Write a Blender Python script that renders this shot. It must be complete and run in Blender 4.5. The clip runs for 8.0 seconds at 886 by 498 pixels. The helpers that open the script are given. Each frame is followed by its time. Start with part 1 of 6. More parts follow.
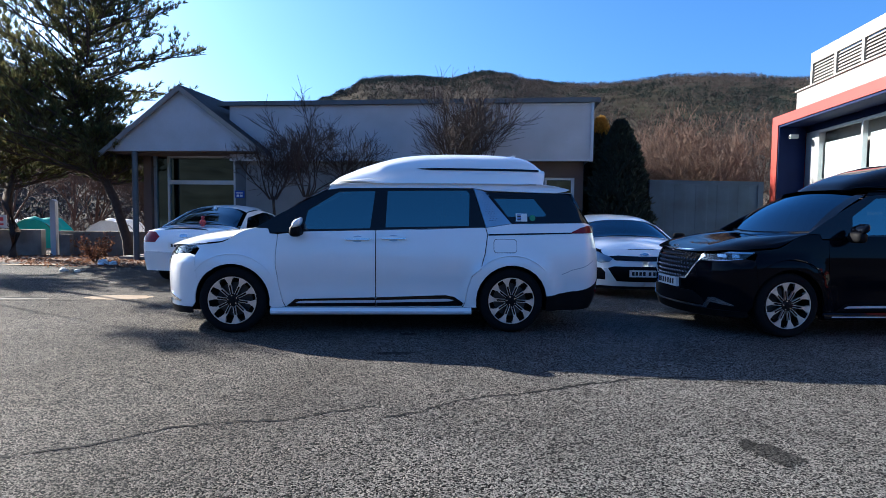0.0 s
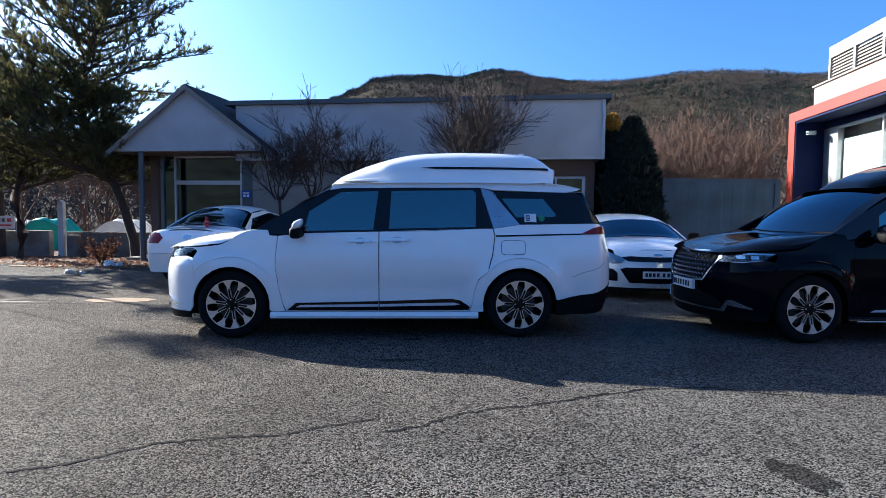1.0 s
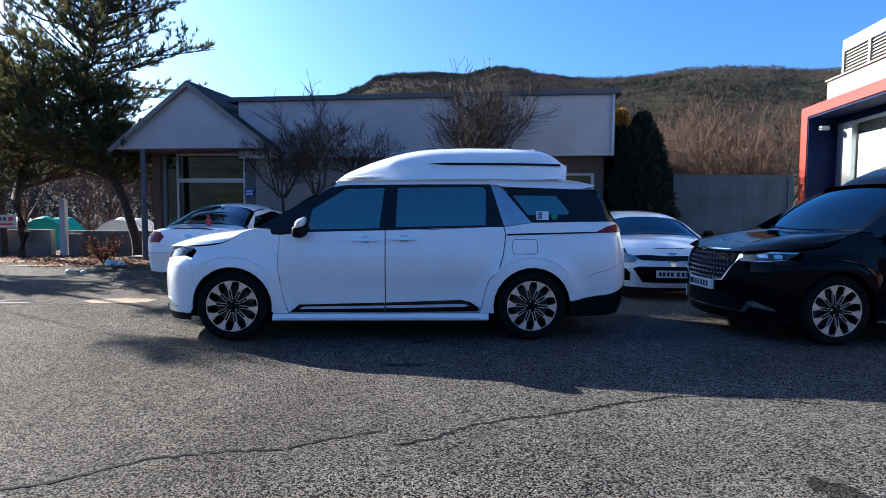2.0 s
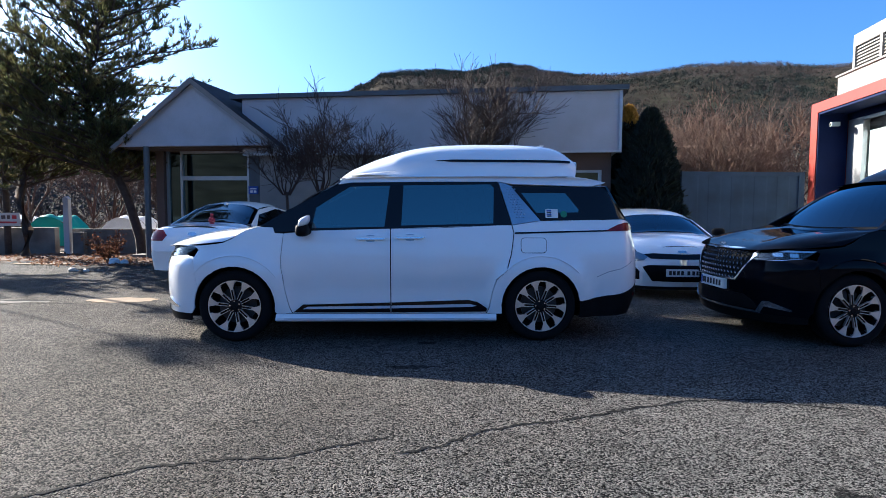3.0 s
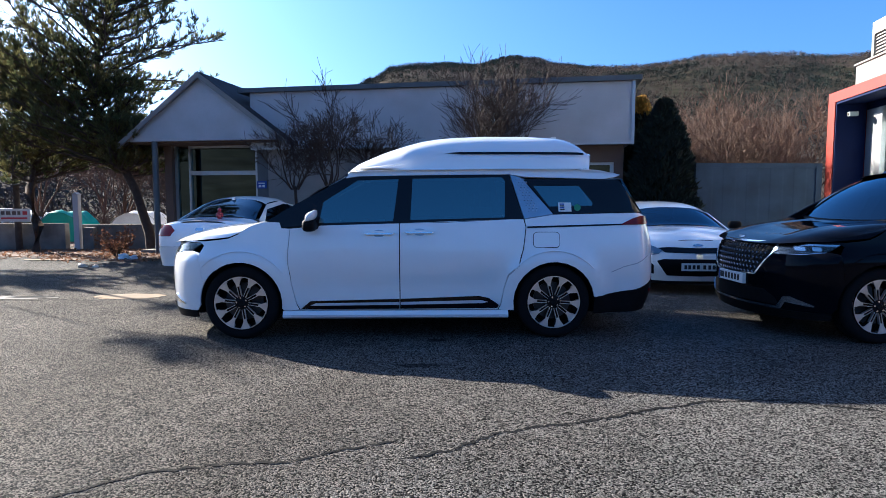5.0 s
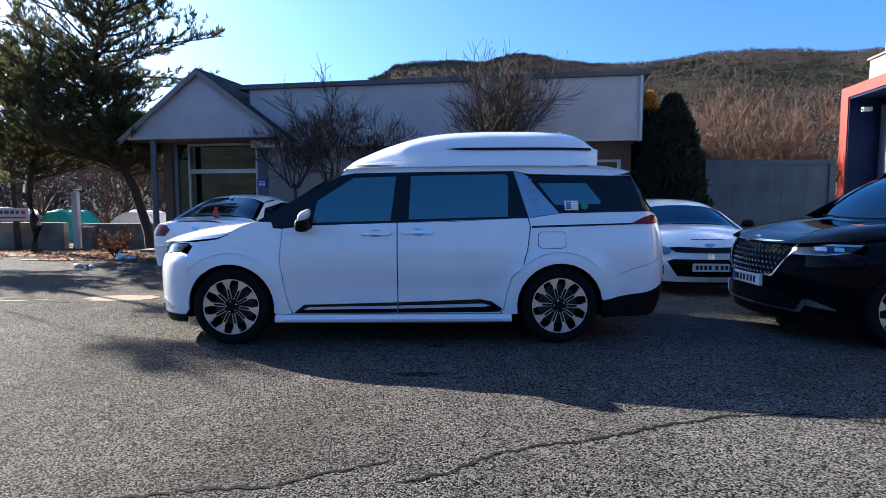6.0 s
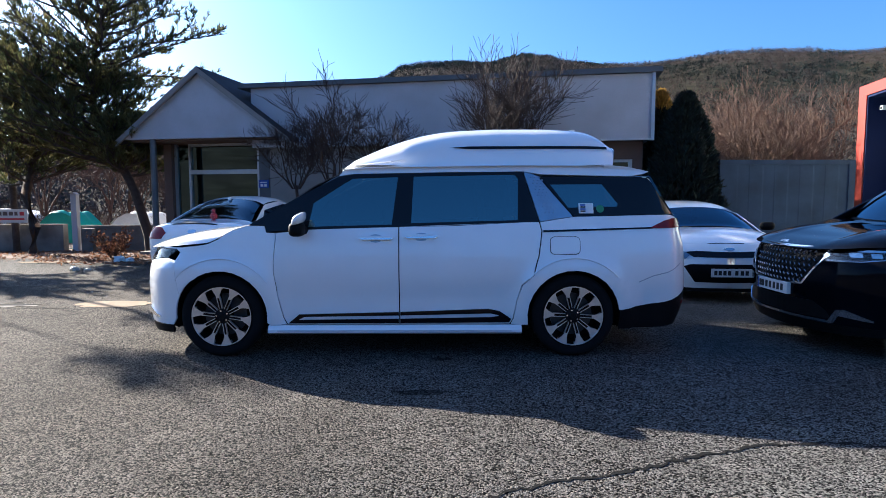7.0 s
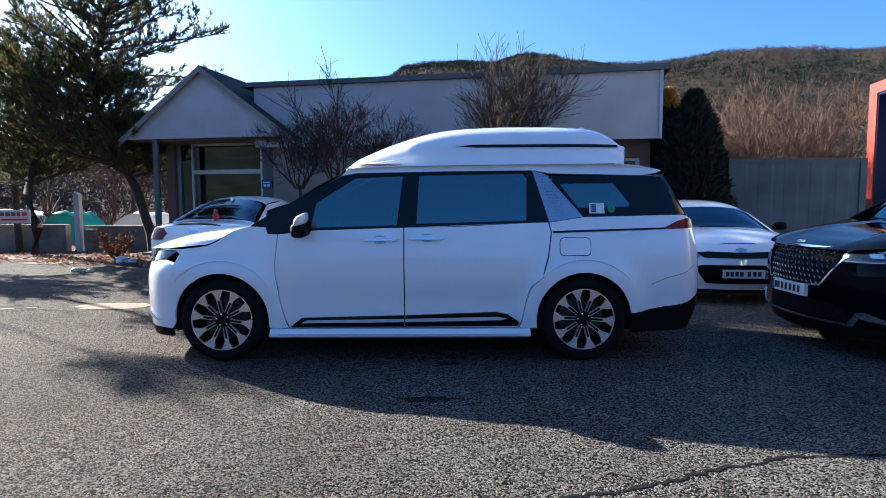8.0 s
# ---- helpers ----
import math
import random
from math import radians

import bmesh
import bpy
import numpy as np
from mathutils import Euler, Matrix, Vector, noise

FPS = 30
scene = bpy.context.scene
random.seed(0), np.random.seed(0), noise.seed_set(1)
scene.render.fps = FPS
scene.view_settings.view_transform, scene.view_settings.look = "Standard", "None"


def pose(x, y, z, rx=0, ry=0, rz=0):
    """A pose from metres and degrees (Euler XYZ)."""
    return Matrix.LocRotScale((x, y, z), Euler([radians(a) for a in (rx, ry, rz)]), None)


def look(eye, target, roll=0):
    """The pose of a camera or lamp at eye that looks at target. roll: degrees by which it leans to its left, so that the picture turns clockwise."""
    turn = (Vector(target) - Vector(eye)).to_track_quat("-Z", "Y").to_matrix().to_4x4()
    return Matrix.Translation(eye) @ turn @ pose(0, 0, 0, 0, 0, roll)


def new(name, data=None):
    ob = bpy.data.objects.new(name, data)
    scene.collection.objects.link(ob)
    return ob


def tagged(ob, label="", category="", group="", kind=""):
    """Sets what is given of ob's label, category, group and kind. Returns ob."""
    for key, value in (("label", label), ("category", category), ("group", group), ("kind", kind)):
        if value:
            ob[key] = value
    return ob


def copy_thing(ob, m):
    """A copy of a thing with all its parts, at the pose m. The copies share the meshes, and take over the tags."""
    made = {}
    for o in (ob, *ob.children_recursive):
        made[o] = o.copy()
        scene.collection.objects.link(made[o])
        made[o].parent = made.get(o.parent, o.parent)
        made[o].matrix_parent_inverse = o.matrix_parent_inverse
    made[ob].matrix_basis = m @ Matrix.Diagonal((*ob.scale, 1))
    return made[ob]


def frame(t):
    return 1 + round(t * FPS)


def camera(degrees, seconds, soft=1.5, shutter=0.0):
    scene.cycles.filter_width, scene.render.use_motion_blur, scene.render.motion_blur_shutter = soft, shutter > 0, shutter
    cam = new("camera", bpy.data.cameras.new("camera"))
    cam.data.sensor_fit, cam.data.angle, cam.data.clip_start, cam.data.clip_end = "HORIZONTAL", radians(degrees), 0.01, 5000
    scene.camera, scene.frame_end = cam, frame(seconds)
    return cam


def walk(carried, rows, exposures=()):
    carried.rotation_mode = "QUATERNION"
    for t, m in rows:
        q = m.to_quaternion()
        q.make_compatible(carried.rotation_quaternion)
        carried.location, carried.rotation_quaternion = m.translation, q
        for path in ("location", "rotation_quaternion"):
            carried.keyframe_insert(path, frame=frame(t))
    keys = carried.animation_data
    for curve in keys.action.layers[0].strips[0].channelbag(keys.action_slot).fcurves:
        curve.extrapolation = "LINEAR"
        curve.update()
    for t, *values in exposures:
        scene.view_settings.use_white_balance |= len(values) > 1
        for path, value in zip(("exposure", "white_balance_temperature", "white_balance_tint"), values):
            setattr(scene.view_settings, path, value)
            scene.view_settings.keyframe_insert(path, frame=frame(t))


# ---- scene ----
cam = camera(73.5, 8.0, soft=0.6)
PATH = [
    (0, (0.306, -6.602, 1.341), (0.444, -4.61, 1.222), 0.7),
    (0.5, (0.348, -6.472, 1.356), (0.469, -4.479, 1.235), 0.6),
    (1, (0.377, -6.363, 1.36), (0.479, -4.37, 1.237), 0.5),
    (1.5, (0.362, -6.232, 1.357), (0.455, -4.238, 1.23), 0.4),
    (3, (0.325, -5.97, 1.363), (0.398, -3.976, 1.224), 0.3),
    (3.5, (0.339, -5.963, 1.362), (0.399, -3.969, 1.216), 0.2),
    (4, (0.336, -5.943, 1.362), (0.385, -3.95, 1.21), 0.2),
    (4.5, (0.318, -5.913, 1.364), (0.363, -3.919, 1.208), 0.1),
    (6, (0.38, -5.529, 1.365), (0.403, -3.536, 1.199), -0.1),
    (6.5, (0.414, -5.363, 1.368), (0.423, -3.369, 1.203), -0.1),
    (7, (0.393, -5.15, 1.381), (0.396, -3.157, 1.217), -0.1),
    (7.5, (0.373, -5.03, 1.384), (0.369, -3.037, 1.219), -0.2),
    (8, (0.372, -4.999, 1.383), (0.362, -3.006, 1.218), -0.2),
]
walk(cam, [(t, look(eye, target, roll)) for t, eye, target, roll in PATH], exposures=[(0.0, 2.37, 4300, 6), (8.0, 2.51, 4420, 7)])

# ---- light ----
SUN_TO = Vector((-1.85, 1.3, 1.0)).normalized()
world = bpy.data.worlds.new("sky_world")
scene.world = world
world.use_nodes = True
wn = world.node_tree.nodes
sky = wn.new("ShaderNodeTexSky")
sky.sky_type = "NISHITA"
sky.sun_disc = False
sky.sun_elevation = math.asin(SUN_TO.z)
sky.sun_rotation = math.atan2(SUN_TO.x, SUN_TO.y)
sky.air_density, sky.dust_density, sky.ozone_density = 1.0, 2.4, 3.6
wn["Background"].inputs["Strength"].default_value = 0.035
world.node_tree.links.new(sky.outputs["Color"], wn["Background"].inputs["Color"])
sun = new("sun", bpy.data.lights.new("sun", "SUN"))
sun.data.energy, sun.data.angle, sun.data.color = 5.0, radians(0.5), (1.0, 0.69, 0.385)
sun.matrix_world = look(SUN_TO * 50, (0, 0, 0))


# ---- materials ----
def material(name, color, rough=0.6, metal=0.0, vary=0.15, scale=6.0, fine=0.08, fscale=90.0, bump=0.1, coat=0.0, second=None, spec=0.5, island=0.0):
    """A surface with broad stains and fine grain; second is the colour of the stains."""
    m = bpy.data.materials.new(name)
    m.use_nodes = True
    nt = m.node_tree
    n, link = nt.nodes, nt.links.new
    b = n["Principled BSDF"]
    b.inputs["Roughness"].default_value, b.inputs["Metallic"].default_value = rough, metal
    b.inputs["Coat Weight"].default_value, b.inputs["Coat Roughness"].default_value = coat, 0.03
    b.inputs["Specular IOR Level"].default_value = spec
    tc = n.new("ShaderNodeTexCoord")
    broad, grain = n.new("ShaderNodeTexNoise"), n.new("ShaderNodeTexNoise")
    broad.inputs["Scale"].default_value, broad.inputs["Detail"].default_value = scale, 6.0
    grain.inputs["Scale"].default_value, grain.inputs["Detail"].default_value = fscale, 3.0
    link(tc.outputs["Object"], broad.inputs["Vector"])
    link(tc.outputs["Object"], grain.inputs["Vector"])
    ramp = n.new("ShaderNodeMapRange")
    ramp.inputs["From Min"].default_value, ramp.inputs["From Max"].default_value = 0.35, 0.68
    link(broad.outputs["Fac"], ramp.inputs["Value"])
    mix = n.new("ShaderNodeMix")
    mix.data_type = "RGBA"
    dark = second or tuple(c * (1 - vary) for c in color)
    mix.inputs["A"].default_value = (*color, 1)
    mix.inputs["B"].default_value = (*dark, 1)
    link(ramp.outputs["Result"], mix.inputs["Factor"])
    hsv = n.new("ShaderNodeHueSaturation")
    gr = n.new("ShaderNodeMapRange")
    gr.inputs["From Min"].default_value, gr.inputs["From Max"].default_value = 0.3, 0.7
    gr.inputs["To Min"].default_value, gr.inputs["To Max"].default_value = 1 - fine, 1 + fine
    link(grain.outputs["Fac"], gr.inputs["Value"])
    last = gr.outputs["Result"]
    if island:
        geo = n.new("ShaderNodeNewGeometry")
        ir = n.new("ShaderNodeMapRange")
        ir.inputs["To Min"].default_value, ir.inputs["To Max"].default_value = 1 - island, 1 + island
        link(geo.outputs["Random Per Island"], ir.inputs["Value"])
        mul = n.new("ShaderNodeMath")
        mul.operation = "MULTIPLY"
        link(last, mul.inputs[0])
        link(ir.outputs["Result"], mul.inputs[1])
        last = mul.outputs[0]
    link(last, hsv.inputs["Value"])
    link(mix.outputs["Result"], hsv.inputs["Color"])
    link(hsv.outputs["Color"], b.inputs["Base Color"])
    if bump:
        bp = n.new("ShaderNodeBump")
        bp.inputs["Strength"].default_value, bp.inputs["Distance"].default_value = bump, 0.01
        link(grain.outputs["Fac"], bp.inputs["Height"])
        link(bp.outputs["Normal"], b.inputs["Normal"])
    return m


def asphalt_material(name="asphalt", oil=1.0):
    """Worn asphalt with pale chips of stone in dark binder and broad worn patches."""
    m = bpy.data.materials.new(name)
    m.use_nodes = True
    n, link = m.node_tree.nodes, m.node_tree.links.new
    b = n["Principled BSDF"]
    b.inputs["Roughness"].default_value = 0.9
    b.inputs["Specular IOR Level"].default_value = 0.08
    tc = n.new("ShaderNodeTexCoord")
    chips = n.new("ShaderNodeTexVoronoi")
    chips.inputs["Scale"].default_value = 104.0
    fine = n.new("ShaderNodeTexNoise")
    fine.inputs["Scale"].default_value, fine.inputs["Detail"].default_value = 140.0, 4.0
    broad = n.new("ShaderNodeTexNoise")
    broad.inputs["Scale"].default_value, broad.inputs["Detail"].default_value = 0.55, 7.0
    mid = n.new("ShaderNodeTexNoise")
    mid.inputs["Scale"].default_value, mid.inputs["Detail"].default_value = 5.0, 5.0
    for t in (chips, fine, broad, mid):
        link(tc.outputs["Object"], t.inputs["Vector"])
    r1 = n.new("ShaderNodeValToRGB")
    r1.color_ramp.elements[0].position, r1.color_ramp.elements[1].position = 0.20, 0.80
    r1.color_ramp.elements[0].color, r1.color_ramp.elements[1].color = (0.0015 * oil, 0.0015 * oil, 0.0015 * oil, 1), (0.200 * oil, 0.193 * oil, 0.180 * oil, 1)
    sep = n.new("ShaderNodeSeparateColor")
    link(chips.outputs["Color"], sep.inputs["Color"])
    avg = n.new("ShaderNodeMath")
    avg.operation = "MULTIPLY"
    link(sep.outputs["Red"], avg.inputs[0])
    fr = n.new("ShaderNodeMapRange")
    fr.inputs["From Min"].default_value, fr.inputs["From Max"].default_value = 0.3, 0.7
    fr.inputs["To Min"].default_value, fr.inputs["To Max"].default_value = 0.35, 1.4
    link(fine.outputs["Fac"], fr.inputs["Value"])
    link(fr.outputs["Result"], avg.inputs[1])
    link(avg.outputs[0], r1.inputs["Fac"])
    pits = n.new("ShaderNodeTexNoise")
    pits.inputs["Scale"].default_value, pits.inputs["Detail"].default_value = 90.0, 2.0
    link(tc.outputs["Object"], pits.inputs["Vector"])
    gap = n.new("ShaderNodeMapRange")
    gap.inputs["From Min"].default_value, gap.inputs["From Max"].default_value = 0.36, 0.52
    gap.inputs["To Min"].default_value, gap.inputs["To Max"].default_value = 0.48, 1.0
    link(pits.outputs["Fac"], gap.inputs["Value"])
    wear = n.new("ShaderNodeMapRange")
    wear.inputs["From Min"].default_value, wear.inputs["From Max"].default_value = 0.3, 0.7
    wear.inputs["To Min"].default_value, wear.inputs["To Max"].default_value = 0.72, 1.22
    link(broad.outputs["Fac"], wear.inputs["Value"])
    wear2 = n.new("ShaderNodeMapRange")
    wear2.inputs["From Min"].default_value, wear2.inputs["From Max"].default_value = 0.3, 0.7
    wear2.inputs["To Min"].default_value, wear2.inputs["To Max"].default_value = 0.85, 1.15
    link(mid.outputs["Fac"], wear2.inputs["Value"])
    mul = n.new("ShaderNodeMath")
    mul.operation = "MULTIPLY"
    link(wear.outputs["Result"], mul.inputs[0])
    link(wear2.outputs["Result"], mul.inputs[1])
    holed = n.new("ShaderNodeMath")
    holed.operation = "MULTIPLY"
    link(mul.outputs[0], holed.inputs[0])
    link(gap.outputs["Result"], holed.inputs[1])
    hsv = n.new("ShaderNodeHueSaturation")
    link(holed.outputs[0], hsv.inputs["Value"])
    link(r1.outputs["Color"], hsv.inputs["Color"])
    # a darker, browner stretch round (-6, 0) with a ragged edge
    shift = n.new("ShaderNodeVectorMath")
    shift.operation = "SUBTRACT"
    shift.inputs[1].default_value = (-6.0, 0.0, 0.0)
    link(tc.outputs["Object"], shift.inputs[0])
    far = n.new("ShaderNodeVectorMath")
    far.operation = "LENGTH"
    link(shift.outputs["Vector"], far.inputs[0])
    rag = n.new("ShaderNodeTexNoise")
    rag.inputs["Scale"].default_value, rag.inputs["Detail"].default_value = 0.7, 6.0
    link(tc.outputs["Object"], rag.inputs["Vector"])
    edge = n.new("ShaderNodeMath")
    edge.operation = "MULTIPLY_ADD"
    edge.inputs[1].default_value = 5.0
    link(rag.outputs["Fac"], edge.inputs[0])
    link(far.outputs["Value"], edge.inputs[2])
    brown_share = n.new("ShaderNodeMapRange")
    brown_share.inputs["From Min"].default_value, brown_share.inputs["From Max"].default_value = 6.5, 11.0
    brown_share.inputs["To Min"].default_value, brown_share.inputs["To Max"].default_value = 1.0, 0.0
    link(edge.outputs[0], brown_share.inputs["Value"])
    browner = n.new("ShaderNodeMix")
    browner.data_type, browner.blend_type = "RGBA", "MULTIPLY"
    browner.inputs["B"].default_value = (0.86, 0.80, 0.73, 1)
    link(brown_share.outputs["Result"], browner.inputs["Factor"])
    link(hsv.outputs["Color"], browner.inputs["A"])
    link(browner.outputs["Result"], b.inputs["Base Color"])
    bp = n.new("ShaderNodeBump")
    bp.inputs["Strength"].default_value, bp.inputs["Distance"].default_value = 1.0, 0.010
    bp.invert = True
    link(chips.outputs["Distance"], bp.inputs["Height"])
    link(bp.outputs["Normal"], b.inputs["Normal"])
    return m


def glass_material(name, tint, rough=0.02, ior=1.5, gloss=(1.0, 1.0, 1.0)):
    """Tinted pane: a mirror by its angle over a tinted see-through body."""
    m = bpy.data.materials.new(name)
    m.use_nodes = True
    n, link = m.node_tree.nodes, m.node_tree.links.new
    n.remove(n["Principled BSDF"])
    tr, gl, mx, fr = n.new("ShaderNodeBsdfTransparent"), n.new("ShaderNodeBsdfGlossy"), n.new("ShaderNodeMixShader"), n.new("ShaderNodeFresnel")
    tr.inputs["Color"].default_value = (*tint, 1)
    gl.inputs["Roughness"].default_value = rough
    gl.inputs["Color"].default_value = (*gloss, 1)
    fr.inputs["IOR"].default_value = ior
    link(fr.outputs["Fac"], mx.inputs["Fac"])
    link(tr.outputs["BSDF"], mx.inputs[1])
    link(gl.outputs["BSDF"], mx.inputs[2])
    link(mx.outputs["Shader"], n["Material Output"].inputs["Surface"])
    return m


ASPHALT = asphalt_material()
OILED = asphalt_material("oiled_asphalt", 0.3)
WHITE_PAINT = material("white_car_paint", (0.80, 0.81, 0.82), 0.28, 0, 0.03, 3, 0.01, 200, 0.0, coat=1.0)
BLACK_PAINT = material("black_car_paint", (0.003, 0.0035, 0.006), 0.05, 0, 0.2, 3, 0.02, 200, 0.0, spec=0.09)
BLACK_TRIM = material("black_plastic", (0.005, 0.005, 0.006), 0.6, 0, 0.3, 8, 0.1, 300, 0.05, spec=0.1)
GLOSS_BLACK = material("gloss_black_trim", (0.004, 0.004, 0.006), 0.08, 0, 0.2, 8, 0.02, 300, 0.0, spec=0.3)
RUBBER = material("tyre_rubber", (0.005, 0.005, 0.006), 0.85, 0, 0.3, 12, 0.15, 200, 0.15, spec=0.2)
ALLOY = material("machined_alloy", (0.72, 0.72, 0.73), 0.3, 0.85, 0.08, 20, 0.05, 400, 0.0)
DARK_ALLOY = material("dark_alloy", (0.005, 0.005, 0.006), 0.5, 0.0, 0.2, 20, 0.05, 200, 0.0, spec=0.15)
STRIP = material("bright_trim_strip", (0.62, 0.64, 0.68), 0.35, 0.2, 0.08, 20, 0.03, 200, 0.0)
DISC_STEEL = material("worn_disc_steel", (0.06, 0.06, 0.065), 0.45, 0.6, 0.3, 30, 0.1, 200, 0.0)
LATTICE = material("smoked_chrome", (0.16, 0.165, 0.18), 0.25, 1.0, 0.1, 20, 0.03, 300, 0.0)
CHROME = material("satin_chrome", (0.7, 0.71, 0.73), 0.16, 1.0, 0.05, 10, 0.02, 300, 0.0)
SATIN = material("satin_metal_garnish", (0.34, 0.38, 0.44), 0.3, 0.8, 0.1, 10, 0.03, 200, 0.0)
CAR_GLASS = glass_material("tinted_car_glass", (0.06, 0.09, 0.10), ior=2.7, gloss=(0.68, 0.92, 0.95))
DARK_GLASS = glass_material("dark_car_glass", (0.03, 0.035, 0.04), ior=1.7, gloss=(0.6, 0.8, 1.0))
SHOP_GLASS = glass_material("shop_glass", (0.16, 0.20, 0.21), ior=2.3, gloss=(0.6, 0.85, 0.9))
CLEAR_GLASS = glass_material("clear_glass", (0.88, 0.93, 0.93))
LAMP_GLASS = glass_material("lamp_lens", (0.75, 0.78, 0.8))
PANES = (CAR_GLASS, DARK_GLASS, SHOP_GLASS, CLEAR_GLASS, LAMP_GLASS)
RED_LENS = material("red_lamp_lens", (0.17, 0.004, 0.008), 0.15, 0, 0.3, 30, 0.1, 200, 0.0, spec=0.25)
INTERIOR = material("car_interior", (0.02, 0.02, 0.022), 0.7, 0, 0.3, 10, 0.1, 200, 0.1)
PANEL_WHITE = material("painted_panel", (0.42, 0.43, 0.46), 0.6, 0, 0.14, 1.3, 0.05, 40, 0.04, second=(0.35, 0.35, 0.36))
STUCCO = material("grey_stucco", (0.24, 0.23, 0.215), 0.9, 0, 0.2, 1.5, 0.1, 70, 0.35)
BROWN_STUCCO = material("brown_stucco", (0.12, 0.085, 0.065), 0.9, 0, 0.2, 1.5, 0.1, 70, 0.3)
CAP_METAL = material("roof_cap_metal", (0.10, 0.11, 0.12), 0.5, 0.3, 0.2, 3, 0.08, 60, 0.05)
ROOF_DARK = material("dark_roofing", (0.04, 0.04, 0.045), 0.85, 0, 0.3, 3, 0.15, 60, 0.2, spec=0.15)
ALU = material("window_aluminium", (0.45, 0.46, 0.47), 0.4, 0.7, 0.1, 6, 0.05, 100, 0.0)
CONCRETE = material("old_concrete", (0.19, 0.175, 0.155), 0.95, 0, 0.3, 2.2, 0.15, 60, 0.4, second=(0.085, 0.08, 0.07))
PALE_CONCRETE = material("pale_concrete", (0.24, 0.175, 0.10), 0.95, 0, 0.3, 3, 0.15, 80, 0.4)
RED_METAL = material("orange_red_panel", (0.27, 0.026, 0.010), 0.5, 0, 0.15, 1.5, 0.05, 50, 0.03)
NAVY = material("dark_blue_panel", (0.003, 0.009, 0.05), 0.7, 0, 0.2, 2, 0.05, 60, 0.03, spec=0.15)
PARAPET = material("pale_cladding", (0.20, 0.19, 0.175), 0.6, 0, 0.12, 1.2, 0.05, 50, 0.05)
BLIND = material("white_blind", (0.42, 0.46, 0.47), 0.8, 0, 0.05, 2, 0.02, 60, 0.02)
CONTAINER = material("grey_container_paint", (0.055, 0.082, 0.13), 0.7, 0.0, 0.2, 1.6, 0.06, 40, 0.04, second=(0.034, 0.05, 0.08), spec=0.2)
BARK = material("bark", (0.055, 0.04, 0.03), 0.95, 0, 0.4, 9, 0.25, 60, 0.6)
TWIG = material("bare_twig", (0.035, 0.022, 0.016), 0.9, 0, 0.3, 5, 0.2, 80, 0.3)
PALE_TWIG = material("pale_bare_twig", (0.125, 0.075, 0.046), 0.9, 0, 0.3, 5, 0.2, 80, 0.3, second=(0.075, 0.05, 0.036))
NEEDLE = material("pine_needles", (0.065, 0.08, 0.033), 0.8, 0, 0.4, 2, 0.25, 40, 0.0, spec=0.2, second=(0.135, 0.115, 0.04), island=0.4)
CONIFER = material("dark_conifer", (0.014, 0.022, 0.013), 0.9, 0, 0.4, 3, 0.25, 40, 0.0, island=0.4)
YELLOW_LEAF = material("yellow_shoots", (0.42, 0.24, 0.03), 0.8, 0, 0.3, 5, 0.2, 60, 0.0, island=0.3)
DRY_LEAF = material("dry_leaves", (0.14, 0.06, 0.032), 0.9, 0, 0.4, 4, 0.2, 60, 0.0, second=(0.2, 0.115, 0.06), island=0.4)
SOIL = material("leafy_soil", (0.085, 0.046, 0.028), 0.95, 0, 0.4, 4, 0.3, 60, 0.5, second=(0.13, 0.075, 0.045))
FOREST = material("winter_forest", (0.05, 0.043, 0.038), 1.0, 0, 0.4, 0.02, 0.35, 0.25, 0.0, second=(0.034, 0.032, 0.02), spec=0.02)
FOREST_BARE = material("bare_wood_crowns", (0.08, 0.064, 0.055), 1.0, 0, 0.4, 0.03, 0.3, 0.4, 0.0, second=(0.06, 0.05, 0.044), island=0.14, spec=0.02)
# the blue-grey lean of this green stands in for distance haze
FOREST_GREEN = material("evergreen_crowns", (0.030, 0.040, 0.036), 1.0, 0, 0.4, 0.03, 0.3, 0.4, 0.0, second=(0.024, 0.031, 0.027), island=0.1, spec=0.02)
WHITE_SHEET = material("white_sheet", (0.75, 0.75, 0.75), 0.5, 0, 0.15, 2, 0.05, 30, 0.1)
GREEN_SHEET = material("green_sheet", (0.05, 0.33, 0.24), 0.5, 0, 0.2, 2, 0.05, 30, 0.1)
PLATE = material("plate_white", (0.75, 0.75, 0.73), 0.4, 0, 0.05, 20, 0.02, 200, 0.0)
INK = material("dark_print", (0.02, 0.02, 0.02), 0.6, 0, 0.1, 20, 0.02, 200, 0.0)
CREAM = material("cream_board", (0.62, 0.58, 0.50), 0.6, 0, 0.12, 4, 0.05, 80, 0.03)
RED_PRINT = material("red_print", (0.45, 0.03, 0.03), 0.6, 0, 0.1, 20, 0.02, 200, 0.0)
BLUE_PRINT = material("blue_print", (0.03, 0.07, 0.35), 0.5, 0, 0.1, 20, 0.02, 200, 0.0)
GREEN_PRINT = material("green_print", (0.07, 0.24, 0.11), 0.5, 0, 0.1, 20, 0.02, 200, 0.0)
RED_PLASTIC = material("red_plastic", (0.28, 0.02, 0.03), 0.4, 0, 0.2, 30, 0.05, 200, 0.0)
# near-black for the cracks and the inside of the drain hole
CRACK_DARK = material("oil_stain", (0.010, 0.010, 0.010), 0.95, 0, 0.3, 6, 0.2, 120, 0.3, spec=0.1)


